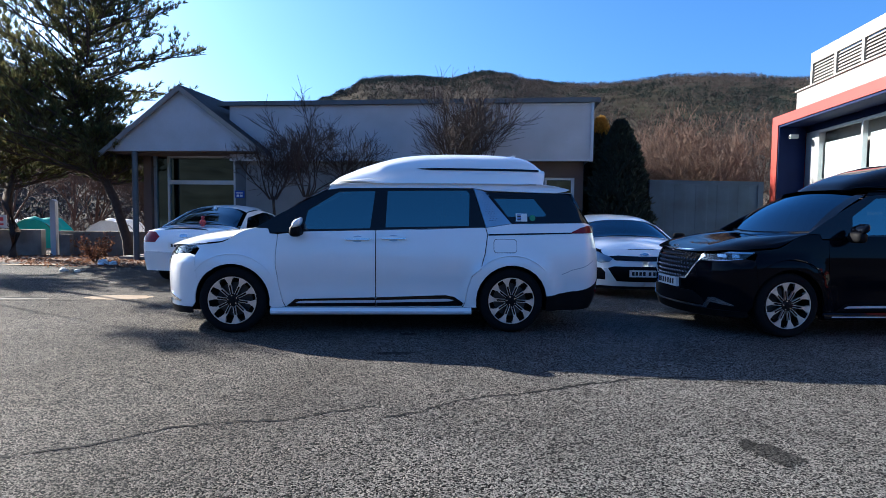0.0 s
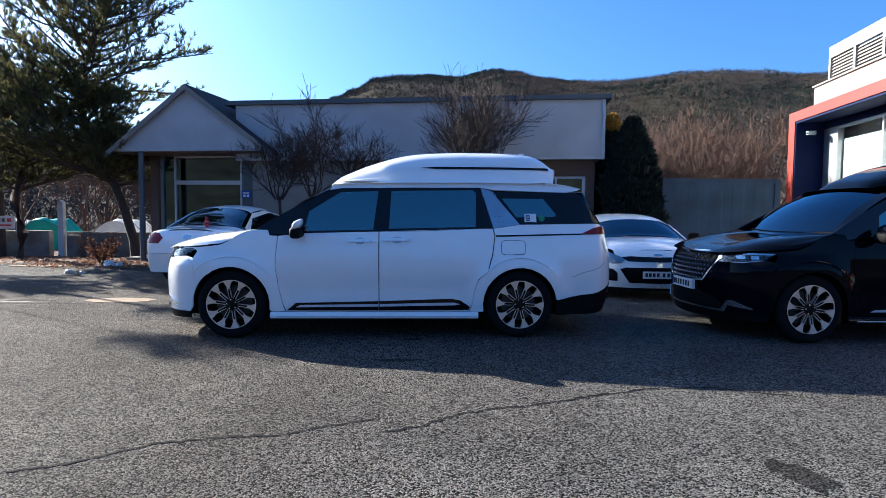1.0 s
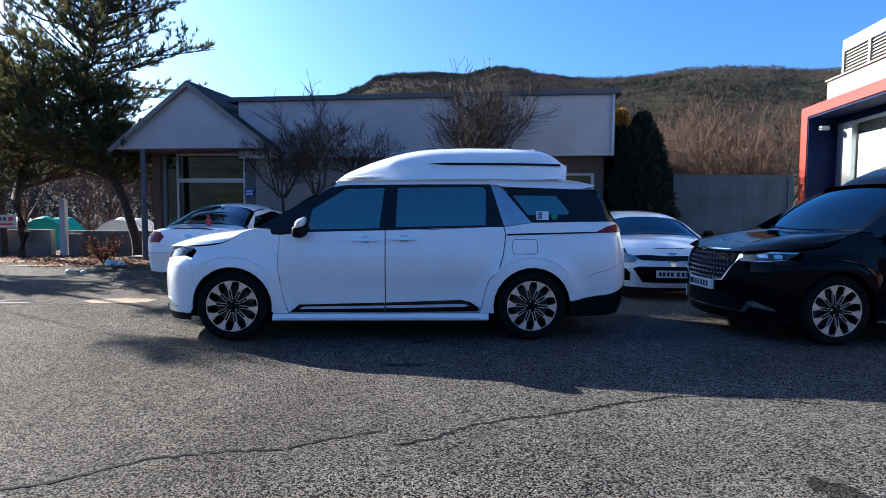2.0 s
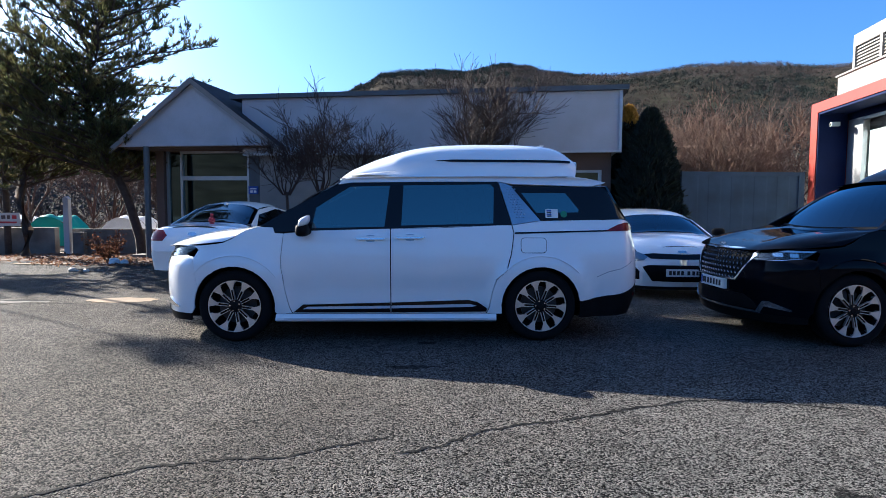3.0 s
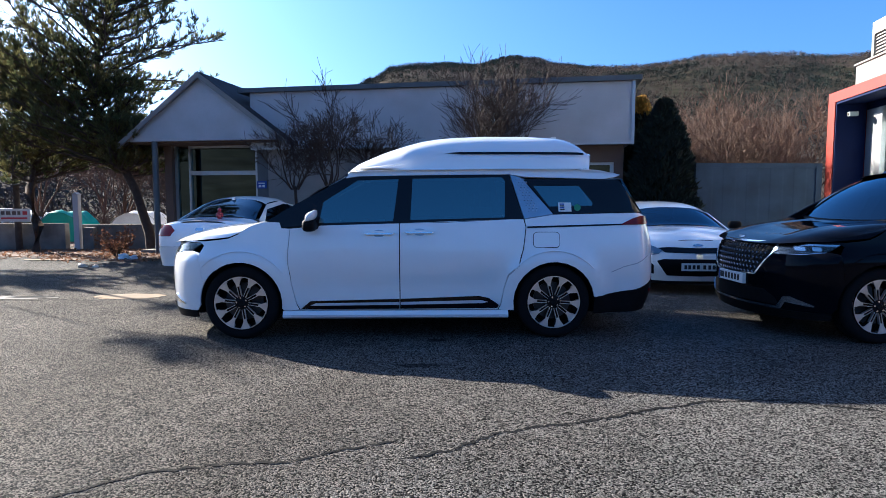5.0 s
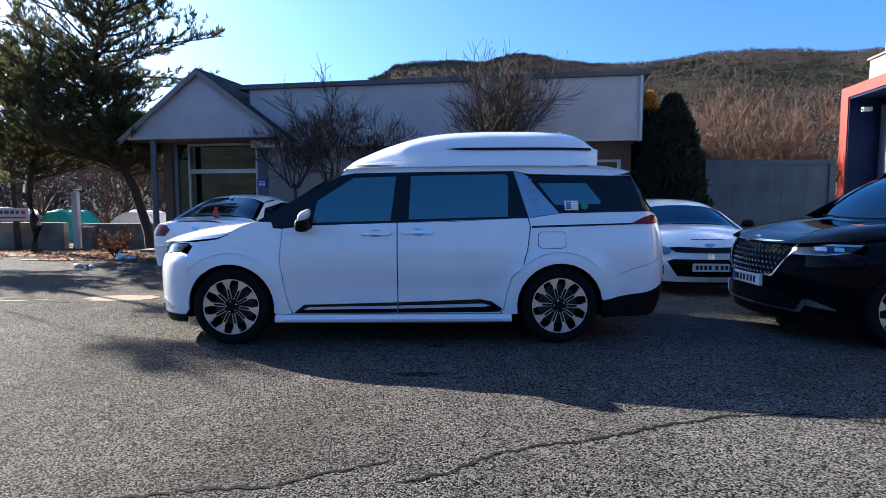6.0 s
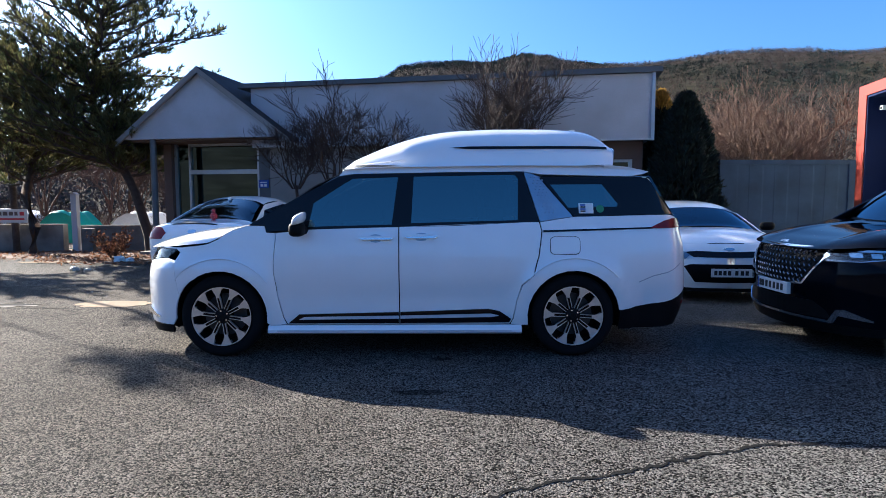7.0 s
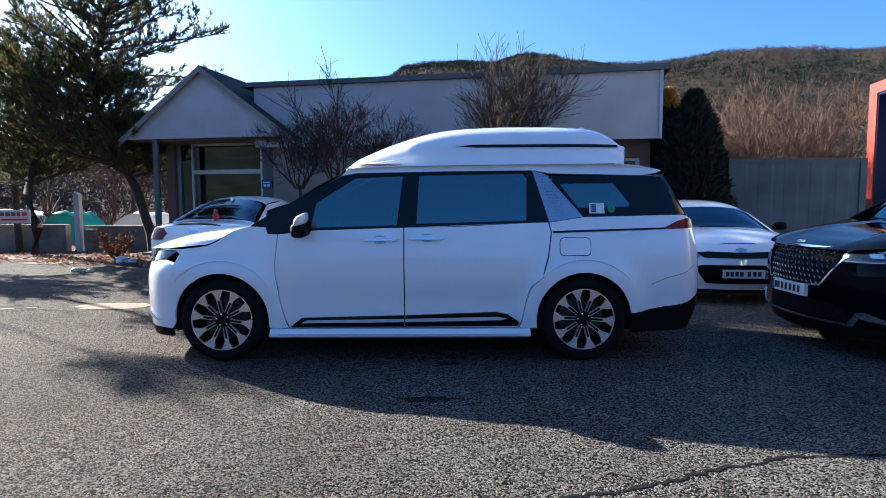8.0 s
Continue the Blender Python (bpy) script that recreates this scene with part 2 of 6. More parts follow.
def let_light_through(m, share):
    """Thin leaves pass part of the light on."""
    n, link = m.node_tree.nodes, m.node_tree.links.new
    b = n["Principled BSDF"]
    tl, mx = n.new("ShaderNodeBsdfTranslucent"), n.new("ShaderNodeMixShader")
    link(b.inputs["Base Color"].links[0].from_socket, tl.inputs["Color"])
    mx.inputs["Fac"].default_value = share
    link(b.outputs["BSDF"], mx.inputs[1])
    link(tl.outputs["BSDF"], mx.inputs[2])
    link(mx.outputs["Shader"], n["Material Output"].inputs["Surface"])


for leaf in (NEEDLE, YELLOW_LEAF, DRY_LEAF):
    let_light_through(leaf, 0.4)


# ---- mesh helpers ----
def finish(name, bm, mat, parent=None, label="", smooth=False, bevel=0.0, inside=(0, 0, 0.8)):
    if bevel:
        bmesh.ops.bevel(bm, geom=[e for e in bm.edges if len(e.link_faces) == 2 and e.calc_face_angle(0) > 0.6], offset=bevel, segments=2, affect="EDGES", profile=0.6)
    me = bpy.data.meshes.new(name)
    if mat in PANES:
        bm.normal_update()
        for f in bm.faces:
            if f.normal.dot(f.calc_center_median() - Vector(inside)) < 0:
                f.normal_flip()
    else:
        bmesh.ops.recalc_face_normals(bm, faces=bm.faces)
    bm.to_mesh(me)
    bm.free()
    if smooth:
        me.polygons.foreach_set("use_smooth", [True] * len(me.polygons))
        me.set_sharp_from_angle(angle=radians(38))
    for mm in (mat if isinstance(mat, (list, tuple)) else [mat]):
        me.materials.append(mm)
    ob = new(name, me)
    if parent is not None:
        ob.parent = parent
    if label:
        tagged(ob, label)
    return ob


def part(name, bm, mat, parent, label="", smooth=False, bevel=0.0, inside=(0, 0, 0.8)):
    return finish(name, bm, mat, parent, label, smooth, bevel, inside)


def thing(name, label, category, m=None, group="", kind=""):
    e = new(name)
    e.empty_display_size = 0.2
    if m is not None:
        e.matrix_world = m
    return tagged(e, label, category, group, kind)


def box(x0, x1, y0, y1, z0, z1, bm=None):
    bm = bm or bmesh.new()
    v = [bm.verts.new((x, y, z)) for x in (x0, x1) for y in (y0, y1) for z in (z0, z1)]
    for q in ((0, 1, 3, 2), (4, 6, 7, 5), (0, 4, 5, 1), (2, 3, 7, 6), (0, 2, 6, 4), (1, 5, 7, 3)):
        bm.faces.new([v[i] for i in q])
    return bm


def prism(points, place, d0, d1, bm=None):
    """A closed outline in the plane, drawn out from d0 to d1; place(a, b, d) gives the vertex."""
    bm = bm or bmesh.new()
    lo = [bm.verts.new(place(a, b, d0)) for a, b in points]
    hi = [bm.verts.new(place(a, b, d1)) for a, b in points]
    bm.faces.new(lo)
    bm.faces.new(hi[::-1])
    k = len(points)
    for i in range(k):
        bm.faces.new((lo[i], hi[i], hi[(i + 1) % k], lo[(i + 1) % k]))
    return bm


def grid(fn, nu, nv, bm=None):
    """A sheet of fn(u, v), u and v from 0 to 1."""
    bm = bm or bmesh.new()
    rows = [[bm.verts.new(fn(i / nu, j / nv)) for j in range(nv + 1)] for i in range(nu + 1)]
    for i in range(nu):
        for j in range(nv):
            bm.faces.new((rows[i][j], rows[i + 1][j], rows[i + 1][j + 1], rows[i][j + 1]))
    return bm


def tube(points, radii, sides=6, bm=None):
    """A tapered tube along points."""
    bm = bm or bmesh.new()
    rings = []
    for i, p in enumerate(points):
        a, b = points[max(i - 1, 0)], points[min(i + 1, len(points) - 1)]
        q = (Vector(b) - Vector(a)).to_track_quat("Z", "Y")
        rings.append([bm.verts.new(Vector(p) + q @ Vector((radii[i] * math.cos(2 * math.pi * k / sides), radii[i] * math.sin(2 * math.pi * k / sides), 0))) for k in range(sides)])
    for r0, r1 in zip(rings, rings[1:]):
        for k in range(sides):
            bm.faces.new((r0[k], r0[(k + 1) % sides], r1[(k + 1) % sides], r1[k]))
    if sides > 2:
        bm.faces.new(rings[0][::-1])
        bm.faces.new(rings[-1])
    return bm


def disc(r, y0, y1, sides=40, r_in=0.0, cx=0.0, cz=0.0, bm=None):
    """A ring or disc about the y axis."""
    bm = bm or bmesh.new()
    ring = lambda rad, y: [bm.verts.new((cx + rad * math.cos(2 * math.pi * k / sides), y, cz + rad * math.sin(2 * math.pi * k / sides))) for k in range(sides)]
    a, b = ring(r, y0), ring(r, y1)
    if r_in:
        c, d = ring(r_in, y0), ring(r_in, y1)
    for k in range(sides):
        j = (k + 1) % sides
        bm.faces.new((a[k], a[j], b[j], b[k]))
        if r_in:
            bm.faces.new((c[k], d[k], d[j], c[j]))
            bm.faces.new((a[k], c[k], c[j], a[j]))
            bm.faces.new((b[k], b[j], d[j], d[k]))
    if not r_in:
        bm.faces.new(a)
        bm.faces.new(b[::-1])
    return bm


# ---- ground and distance ----
gm = grid(lambda u, v: ((u - 0.5) * 4000, (v - 0.5) * 4000, 0.0), 8, 8)
tagged(finish("ground", gm, ASPHALT), "grey worn asphalt yard with pale stone chips", "ground", kind="structure")


def ridge(a):
    """Height of the skyline in tangent, by bearing in degrees to the right of y."""
    pts = [(-70, 0.06), (-40, 0.09), (-25, 0.12), (-14, 0.15), (-9, 0.182), (-7.3, 0.195), (-5.6, 0.208), (-3.5, 0.226), (-1, 0.231), (1.5, 0.233), (4.6, 0.231), (6.3, 0.238), (8, 0.243), (10, 0.239), (12.6, 0.229), (15.2, 0.221), (18, 0.217), (21.5, 0.216), (24.6, 0.219), (28, 0.218), (31, 0.213), (35, 0.205), (45, 0.19), (60, 0.15), (80, 0.12)]
    for (a0, h0), (a1, h1) in zip(pts, pts[1:]):
        if a0 <= a <= a1:
            k = (a - a0) / (a1 - a0)
            k = k * k * (3 - 2 * k)
            return h0 + (h1 - h0) * k - 0.0105
    return 0.05


def hill_point(u, v):
    a = -180 + 360 * u
    d = 26 + 350 * v
    rise = ridge(a) if -70 < a < 80 else 0.06 + 0.08 * min(1.0, min(abs(a + 70), abs(a - 80)) / 30) + 0.02 * math.sin(a * 0.13)
    top = rise * 340
    near = 26 if -70 < a < 80 else 60
    k = min(1.0, max(0.0, (d - near) / (340 - near)))
    z = -0.3 + top * (0.3 * k + 0.7 * k * k * (3 - 2 * k)) if d <= 340 else top * (1 - 0.15 * (d - 340) / 40)
    x, y = d * math.sin(radians(a)), d * math.cos(radians(a))
    if k > 0.02:
        z += (noise.noise((x * 0.013, y * 0.013, 3.0)) * 6 + noise.noise((x * 0.04, y * 0.04, 7.0)) * 2.0) * k * (1 - 0.75 * k)
        z += noise.noise((x * 0.16, y * 0.16, 1.0)) * 0.8 * min(1, k * 4)
    return (x, y, z)


hills = tagged(finish("backdrop", grid(hill_point, 500, 90), FOREST, smooth=True), "wooded hills with bare brown and dark green trees", "hill", kind="structure")

# ---- front building ----
B = Matrix.Translation((4.9, 7.7, 0)) @ Matrix.Rotation(radians(-11), 4, "Z")

def on(m, bm):
    """Lays a mesh into the frame m."""
    bmesh.ops.transform(bm, matrix=m, verts=bm.verts)
    return bm


bd = thing("roadside_building", "single-storey shop with pale fascia, grey walls and gabled porch", "building", B)
part("fascia", box(-9.3, 0.0, 0.0, 0.16, 2.70, 4.075), PANEL_WHITE, bd, "pale weathered fascia panel", bevel=0.01)
part("fascia_end_trim", box(-0.03, 0.035, -0.03, 0.22, 2.66, 4.09), ALU, bd)
part("fascia_drip", box(-9.3, -0.03, -0.025, 0.1, 2.665, 2.705), ALU, bd)
part("roof_cap", box(-9.6, 0.17, -0.09, 8.0, 4.08, 4.19), CAP_METAL, bd, "dark metal roof edge", bevel=0.015)
part("fascia_side", box(-0.16, 0.0, 0.17, 8.0, 2.70, 4.075), PANEL_WHITE, bd)
part("soffit", box(-9.3, -0.16, 0.17, 0.5, 2.70, 2.74), BROWN_STUCCO, bd)
# wall with the shop window at its end
wv0, wv1 = 0.30, 0.52
part("wall", box(-9.0, -1.75, wv0, wv1, 0, 2.70), STUCCO, bd, "grey rendered wall")
part("wall", box(-0.36, -0.15, wv0, 8.0, 0, 2.70), BROWN_STUCCO, bd, "brown rendered end wall")
part("wall", box(-1.75, -0.36, wv0, wv1, 0, 0.75), STUCCO, bd)
part("wall", box(-1.75, -0.36, wv0, wv1, 2.28, 2.70), BROWN_STUCCO, bd)
part("back_wall", box(-12.6, -0.36, 7.8, 8.0, 0, 4.08), STUCCO, bd)
part("party_wall", box(-12.6, -12.4, 1.4, 7.8, 0, 4.08), STUCCO, bd)
sw = part("shop_window", grid(lambda u, v: (-1.75 + 1.39 * u, 0.42, 0.75 + 1.53 * v), 1, 1), SHOP_GLASS, bd, inside=(-1, 5, 1.5))
for a0, a1, z0, z1 in ((-1.75, -1.69, 0.75, 2.28), (-0.44, -0.36, 0.75, 2.28), (-1.69, -0.44, 2.22, 2.28), (-1.69, -0.44, 0.75, 0.81), (-1.1, -1.05, 0.81, 2.22)):
    part("window_frame", box(a0, a1, 0.36, 0.48, z0, z1), ALU, sw)
part("inner_ceiling", box(-12.4, -0.36, 0.55, 7.8, 2.9, 3.0), STUCCO, bd)
part("inner_floor", box(-12.4, -0.36, 0.55, 7.8, 0.004, 0.05), CONCRETE, bd)
# gabled porch
AP, EL, ER, EZ = -10.42, -12.55, -8.25, 2.95
part("porch_gable", prism([(EL + 0.12, EZ), (ER - 0.12, EZ), (AP, 4.44)], lambda a, b, d: (a, d, b), -0.38, -0.26), PANEL_WHITE, bd, "pale triangular gable")
part("gable_beam", box(EL + 0.05, ER - 0.05, -0.40, -0.2, 2.88, 2.99), PANEL_WHITE, bd)
for name, e, sgn in (("roof_slope", EL, -1), ("roof_slope", ER, 1)):
    slope = (4.52 - EZ) / abs(e - AP)
    part(name, prism([(e + sgn * 0.12, EZ - 0.12 * slope), (AP, 4.56), (AP, 4.46), (e + sgn * 0.12, EZ - 0.12 * slope - 0.10)], lambda a, b, d: (a, d, b), -0.5, 3.4), ROOF_DARK, bd, "dark roof slope")
    part("rake_board", prism([(e + sgn * 0.13, EZ - 0.12 * slope - 0.02), (AP, 4.545), (AP, 4.40), (e + sgn * 0.13, EZ - 0.12 * slope - 0.16)], lambda a, b, d: (a, d, b), -0.52, -0.46), STUCCO, bd)
part("porch_ceiling", box(EL + 0.1, ER - 0.1, -0.26, 1.4, 2.84, 2.88), BROWN_STUCCO, bd)
part("porch_column", tube([(-11.77, -0.33, 0), (-11.77, -0.33, 2.88)], [0.075, 0.075], 16), CAP_METAL, bd, "slim grey steel column", smooth=True)
part("porch_pier", box(-12.05, -11.83, 0.45, 1.4, 0, 2.84), BROWN_STUCCO, bd)
part("porch_step", box(-12.3, -8.6, -0.3, 0.6, 0.0, 0.10), CONCRETE, bd, bevel=0.01)
fr = part("entrance", grid(lambda u, v: (-11.83 + 2.81 * u, 0.63, 0.12 + 2.66 * v), 1, 1), SHOP_GLASS, bd, "tall glazed shop entrance", inside=(-10, 5, 1.5))
for a in (-11.80, -11.39, -9.46, -9.05):
    part("mullion", box(a - 0.03, a + 0.03, 0.57, 0.68, 0.1, 2.84), ALU, fr)
for z, h in ((2.81, 0.03), (2.12, 0.055), (0.14, 0.04)):
    part("transom", box(-11.36, -9.49, 0.575, 0.675, z - h, z + h), ALU, fr)
pier = part("door_pier", box(-9.40, -9.10, 0.50, 0.56, 0.1, 2.84), CAP_METAL, bd)
sg = part("address_plate", box(-9.40, -9.13, 0.46, 0.475, 1.70, 1.90), BLUE_PRINT, bd, "small blue plate with white bars")
part("plate_bar", box(-9.36, -9.18, 0.453, 0.459, 1.82, 1.85), PLATE, sg)
part("plate_bar", box(-9.35, -9.28, 0.453, 0.459, 1.73, 1.79), PLATE, sg)
part("plate_bar", box(-9.25, -9.18, 0.453, 0.459, 1.73, 1.79), PLATE, sg)

# ---- red-framed building ----
R = B @ Matrix.Translation((6.0, 0, 0))
rb = thing("red_framed_building", "modern building with an orange-red portal frame and pale parapet", "building", R)
part("portal_post", box(0, 1.2, 4.30, 4.70, 0, 4.12), RED_METAL, rb, "orange-red metal portal post", bevel=0.012)
part("portal_lintel", box(0, 1.2, -9.0, 4.70, 4.122, 4.40), RED_METAL, rb, "orange-red metal portal lintel", bevel=0.012)
part("portal_post", box(0, 1.2, -9.4, -9.002, 0, 4.40), RED_METAL, rb, "orange-red metal portal post", bevel=0.012)
part("reveal", box(0.03, 0.78, 4.26, 4.298, 0, 4.10), NAVY, rb, "dark blue reveal")
part("reveal_soffit", box(0.03, 0.78, -8.9, 4.258, 4.06, 4.118), NAVY, rb, "dark blue soffit")
part("plinth", box(0.76, 1.2, -8.9, 4.258, 0, 0.25), CONCRETE, rb)
part("head_panel", box(0.78, 1.0, -8.9, 4.258, 3.88, 4.058), NAVY, rb)
glass = part("glazing", grid(lambda u, v: (0.87, -8.9 + 12.45 * u, 0.25 + 3.63 * v), 1, 1), CLEAR_GLASS, rb, inside=(5, -3, 2))
part("side_panel", box(0.80, 1.0, 3.55, 4.258, 0.25, 3.88), ALU, rb, "grey-blue cladding strip")
for k in range(6):
    a = 3.52 - 2.18 * k
    part("mullion", box(0.80, 0.92, a - 0.035, a + 0.035, 0.25, 3.88), ALU, glass)
    if k < 5:
        part("roller_blind", box(0.95, 0.965, a - 2.08, a - 0.10, 0.5, 3.50), BLIND, glass, "white roller blind")
part("transom", box(0.81, 0.91, -8.9, 3.48, 3.80, 3.876), ALU, glass)
part("back_wall", box(1.22, 7.0, -9.4, 4.70, 0, 4.40), PARAPET, rb)
part("parapet", box(0.65, 0.85, -9.4, 4.66, 4.402, 5.16), PARAPET, rb, "pale clad parapet", bevel=0.01)
part("parapet_return", box(0.86, 7.0, 4.46, 4.66, 4.402, 5.16), PARAPET, rb)
part("parapet_cap", box(0.60, 0.90, -9.4, 4.70, 5.162, 5.21), PARAPET, rb)
scr = part("louvre_screen", box(0.98, 1.06, -9.4, 4.60, 5.98, 6.32), PARAPET, rb, "pale louvred roof screen", bevel=0.008)
part("louvre_back", box(1.14, 1.18, -9.3, 4.5, 5.212, 5.98), PARAPET, scr)
part("screen_return", box(1.062, 4.0, 4.52, 4.60, 5.215, 6.32), PARAPET, scr)
for k in range(10):
    a = 4.52 - 1.35 * k
    part("louvre_post", box(0.97, 1.07, a - 0.06, a + 0.06, 5.212, 5.98), PARAPET, scr)
for k in range(8):
    z = 5.26 + 0.09 * k
    part("louvre_slat", prism([(1.0, z), (1.05, z + 0.075), (1.06, z + 0.07), (1.01, z - 0.005)], lambda a, b, d: (a, d, b), -9.3, 4.45), PARAPET, scr)
part("roof_tower", box(2.0, 7.0, -9.4, 2.4, 4.42, 9.0), PARAPET, rb, "pale upper storey", bevel=0.02)
cctv = thing("security_camera", "small white security camera under the portal soffit", "camera", R @ Matrix.Translation((0.40, 4.05, 3.75)))
part("camera_body", box(-0.16, 0.06, -0.07, 0.05, -0.05, 0.06), BLIND, cctv, bevel=0.012)
part("bracket", box(-0.02, 0.02, 0.05, 0.21, -0.02, 0.02), ALU, cctv)
part("camera_lens", tube([(-0.16, -0.01, 0.0), (-0.185, -0.01, 0.0)], [0.035, 0.035], 12), INK, cctv)

# ---- steel container ----
ct = thing("steel_container", "grey corrugated steel container standing by the thicket", "container", Matrix.Translation((6.42, 7.8, 0)))
L, H, D = 2.95, 2.24, 5.5
prof, x = [], 0.12
while x < L - 0.5:
    prof += [(x, 0.0), (x + 0.26, 0.0), (x + 0.30, 0.004), (x + 0.52, 0.004), (x + 0.545, 0.0)]
    x += 0.55
bm = bmesh.new()
lo = [bm.verts.new((a, 0.02 + d, 0.14)) for a, d in prof]
hi = [bm.verts.new((a, 0.02 + d, H - 0.1)) for a, d in prof]
for i in range(len(prof) - 1):
    if prof[i + 1][0] > prof[i][0]:
        bm.faces.new((lo[i], lo[i + 1], hi[i + 1], hi[i]))
part("corrugated_wall", bm, CONTAINER, ct)
part("shell", box(0.05, L - 0.05, 0.08, D, 0.1, H - 0.02), CONTAINER, ct)
for a in (0.0, L - 0.14):
    part("corner_post", box(a, a + 0.14, 0, 0.14, 0, H), CONTAINER, ct, bevel=0.012)
part("top_rail", box(0.141, L - 0.141, 0, 0.12, H - 0.10, H), CONTAINER, ct, bevel=0.008)
part("bottom_rail", box(0.141, L - 0.141, 0, 0.12, 0, 0.15), CONTAINER, ct, bevel=0.008)

# ---- yard wall and what stands by it ----
tagged(finish("wall_yard", box(-18, -10.05, 11.2, 11.42, 0, 0.74), CONCRETE, bevel=0.02), "low stained concrete wall", "wall", kind="structure")
tagged(finish("wall_yard", box(-9.7, -7.0, 11.4, 11.6, 0, 0.70), CONCRETE, bevel=0.02), "low stained concrete wall", "wall", kind="structure")
post = thing("gate_post", "pale grey square post by the low wall", "post", Matrix.Translation((-9.62, 11.1, 0)))
part("shaft", box(-0.075, 0.075, -0.075, 0.075, 0, 1.55), PANEL_WHITE, post, bevel=0.012)
part("post_cap", prism([(-0.09, 1.552), (0.09, 1.552), (0.0, 1.62)], lambda a, b, d: (a, d, b), -0.09, 0.09), PANEL_WHITE, post)
part("meter_box", box(0.12, 0.42, 0.0, 0.18, 0.0, 0.62), CONCRETE, post)
sb = thing("notice_board", "cream notice board with red bars on a dark pole", "sign", Matrix.Translation((-11.22, 10.9, 0)))
part("pole", tube([(0.05, 0.05, 0), (0.03, 0.05, 2.6)], [0.09, 0.08], 10), BARK, sb, smooth=True)
part("board", box(-0.42, 0.46, -0.06, -0.035, 0.80, 1.16), CREAM, sb, bevel=0.006)
for k, (a0, a1) in enumerate(((-0.33, -0.23), (-0.19, -0.07), (-0.03, 0.08), (0.12, 0.20), (0.26, 0.38))):
    part("board_bar", box(a0, a1, -0.066, -0.06, 0.99, 1.09), RED_PRINT if k == 4 else BROWN_STUCCO, sb)
part("board_bar", box(-0.33, 0.38, -0.066, -0.06, 0.87, 0.92), RED_PRINT, sb)


def hoop_house(name, label, x, y, w, d, h, mat):
    t = thing(name, label, "greenhouse", Matrix.Translation((x, y, 0)))
    part("sheet", grid(lambda u, v: (w * (u - 0.5) + 0.02 * noise.noise((u * 9, v * 9, x)), d * v, h * max(0.0, math.sin(math.pi * u)) ** 0.4 + 0.16 * noise.noise((u * 4, v * 3, x + 4))), 16, 10), mat, t, smooth=True)
    part("end_sheet", grid(lambda u, v: (w * (u - 0.5), 0.02, v * h * max(0.0, math.sin(math.pi * u)) ** 0.4), 16, 2), mat, t)


hoop_house("hoop_house", "low plastic hoop house covered in green sheet", -12.1, 14.2, 1.6, 1.3, 1.0, GREEN_SHEET)
hoop_house("hoop_house", "low plastic hoop house covered in white sheet", -8.95, 12.7, 1.6, 1.6, 1.0, WHITE_SHEET)
hoop_house("hoop_house", "low plastic hoop house covered in white sheet", -17.6, 16.0, 3.4, 5, 1.0, WHITE_SHEET)
glass.visible_shadow = False
fr.visible_shadow = False
sw.visible_shadow = False

# ---- vehicles ----
def lerp_table(table, a):
    if a <= table[0][0]:
        return table[0][1]
    for (a0, b0), (a1, b1) in zip(table, table[1:]):
        if a <= a1:
            return b0 + (b1 - b0) * (a - a0) / (a1 - a0)
    return table[-1][1]


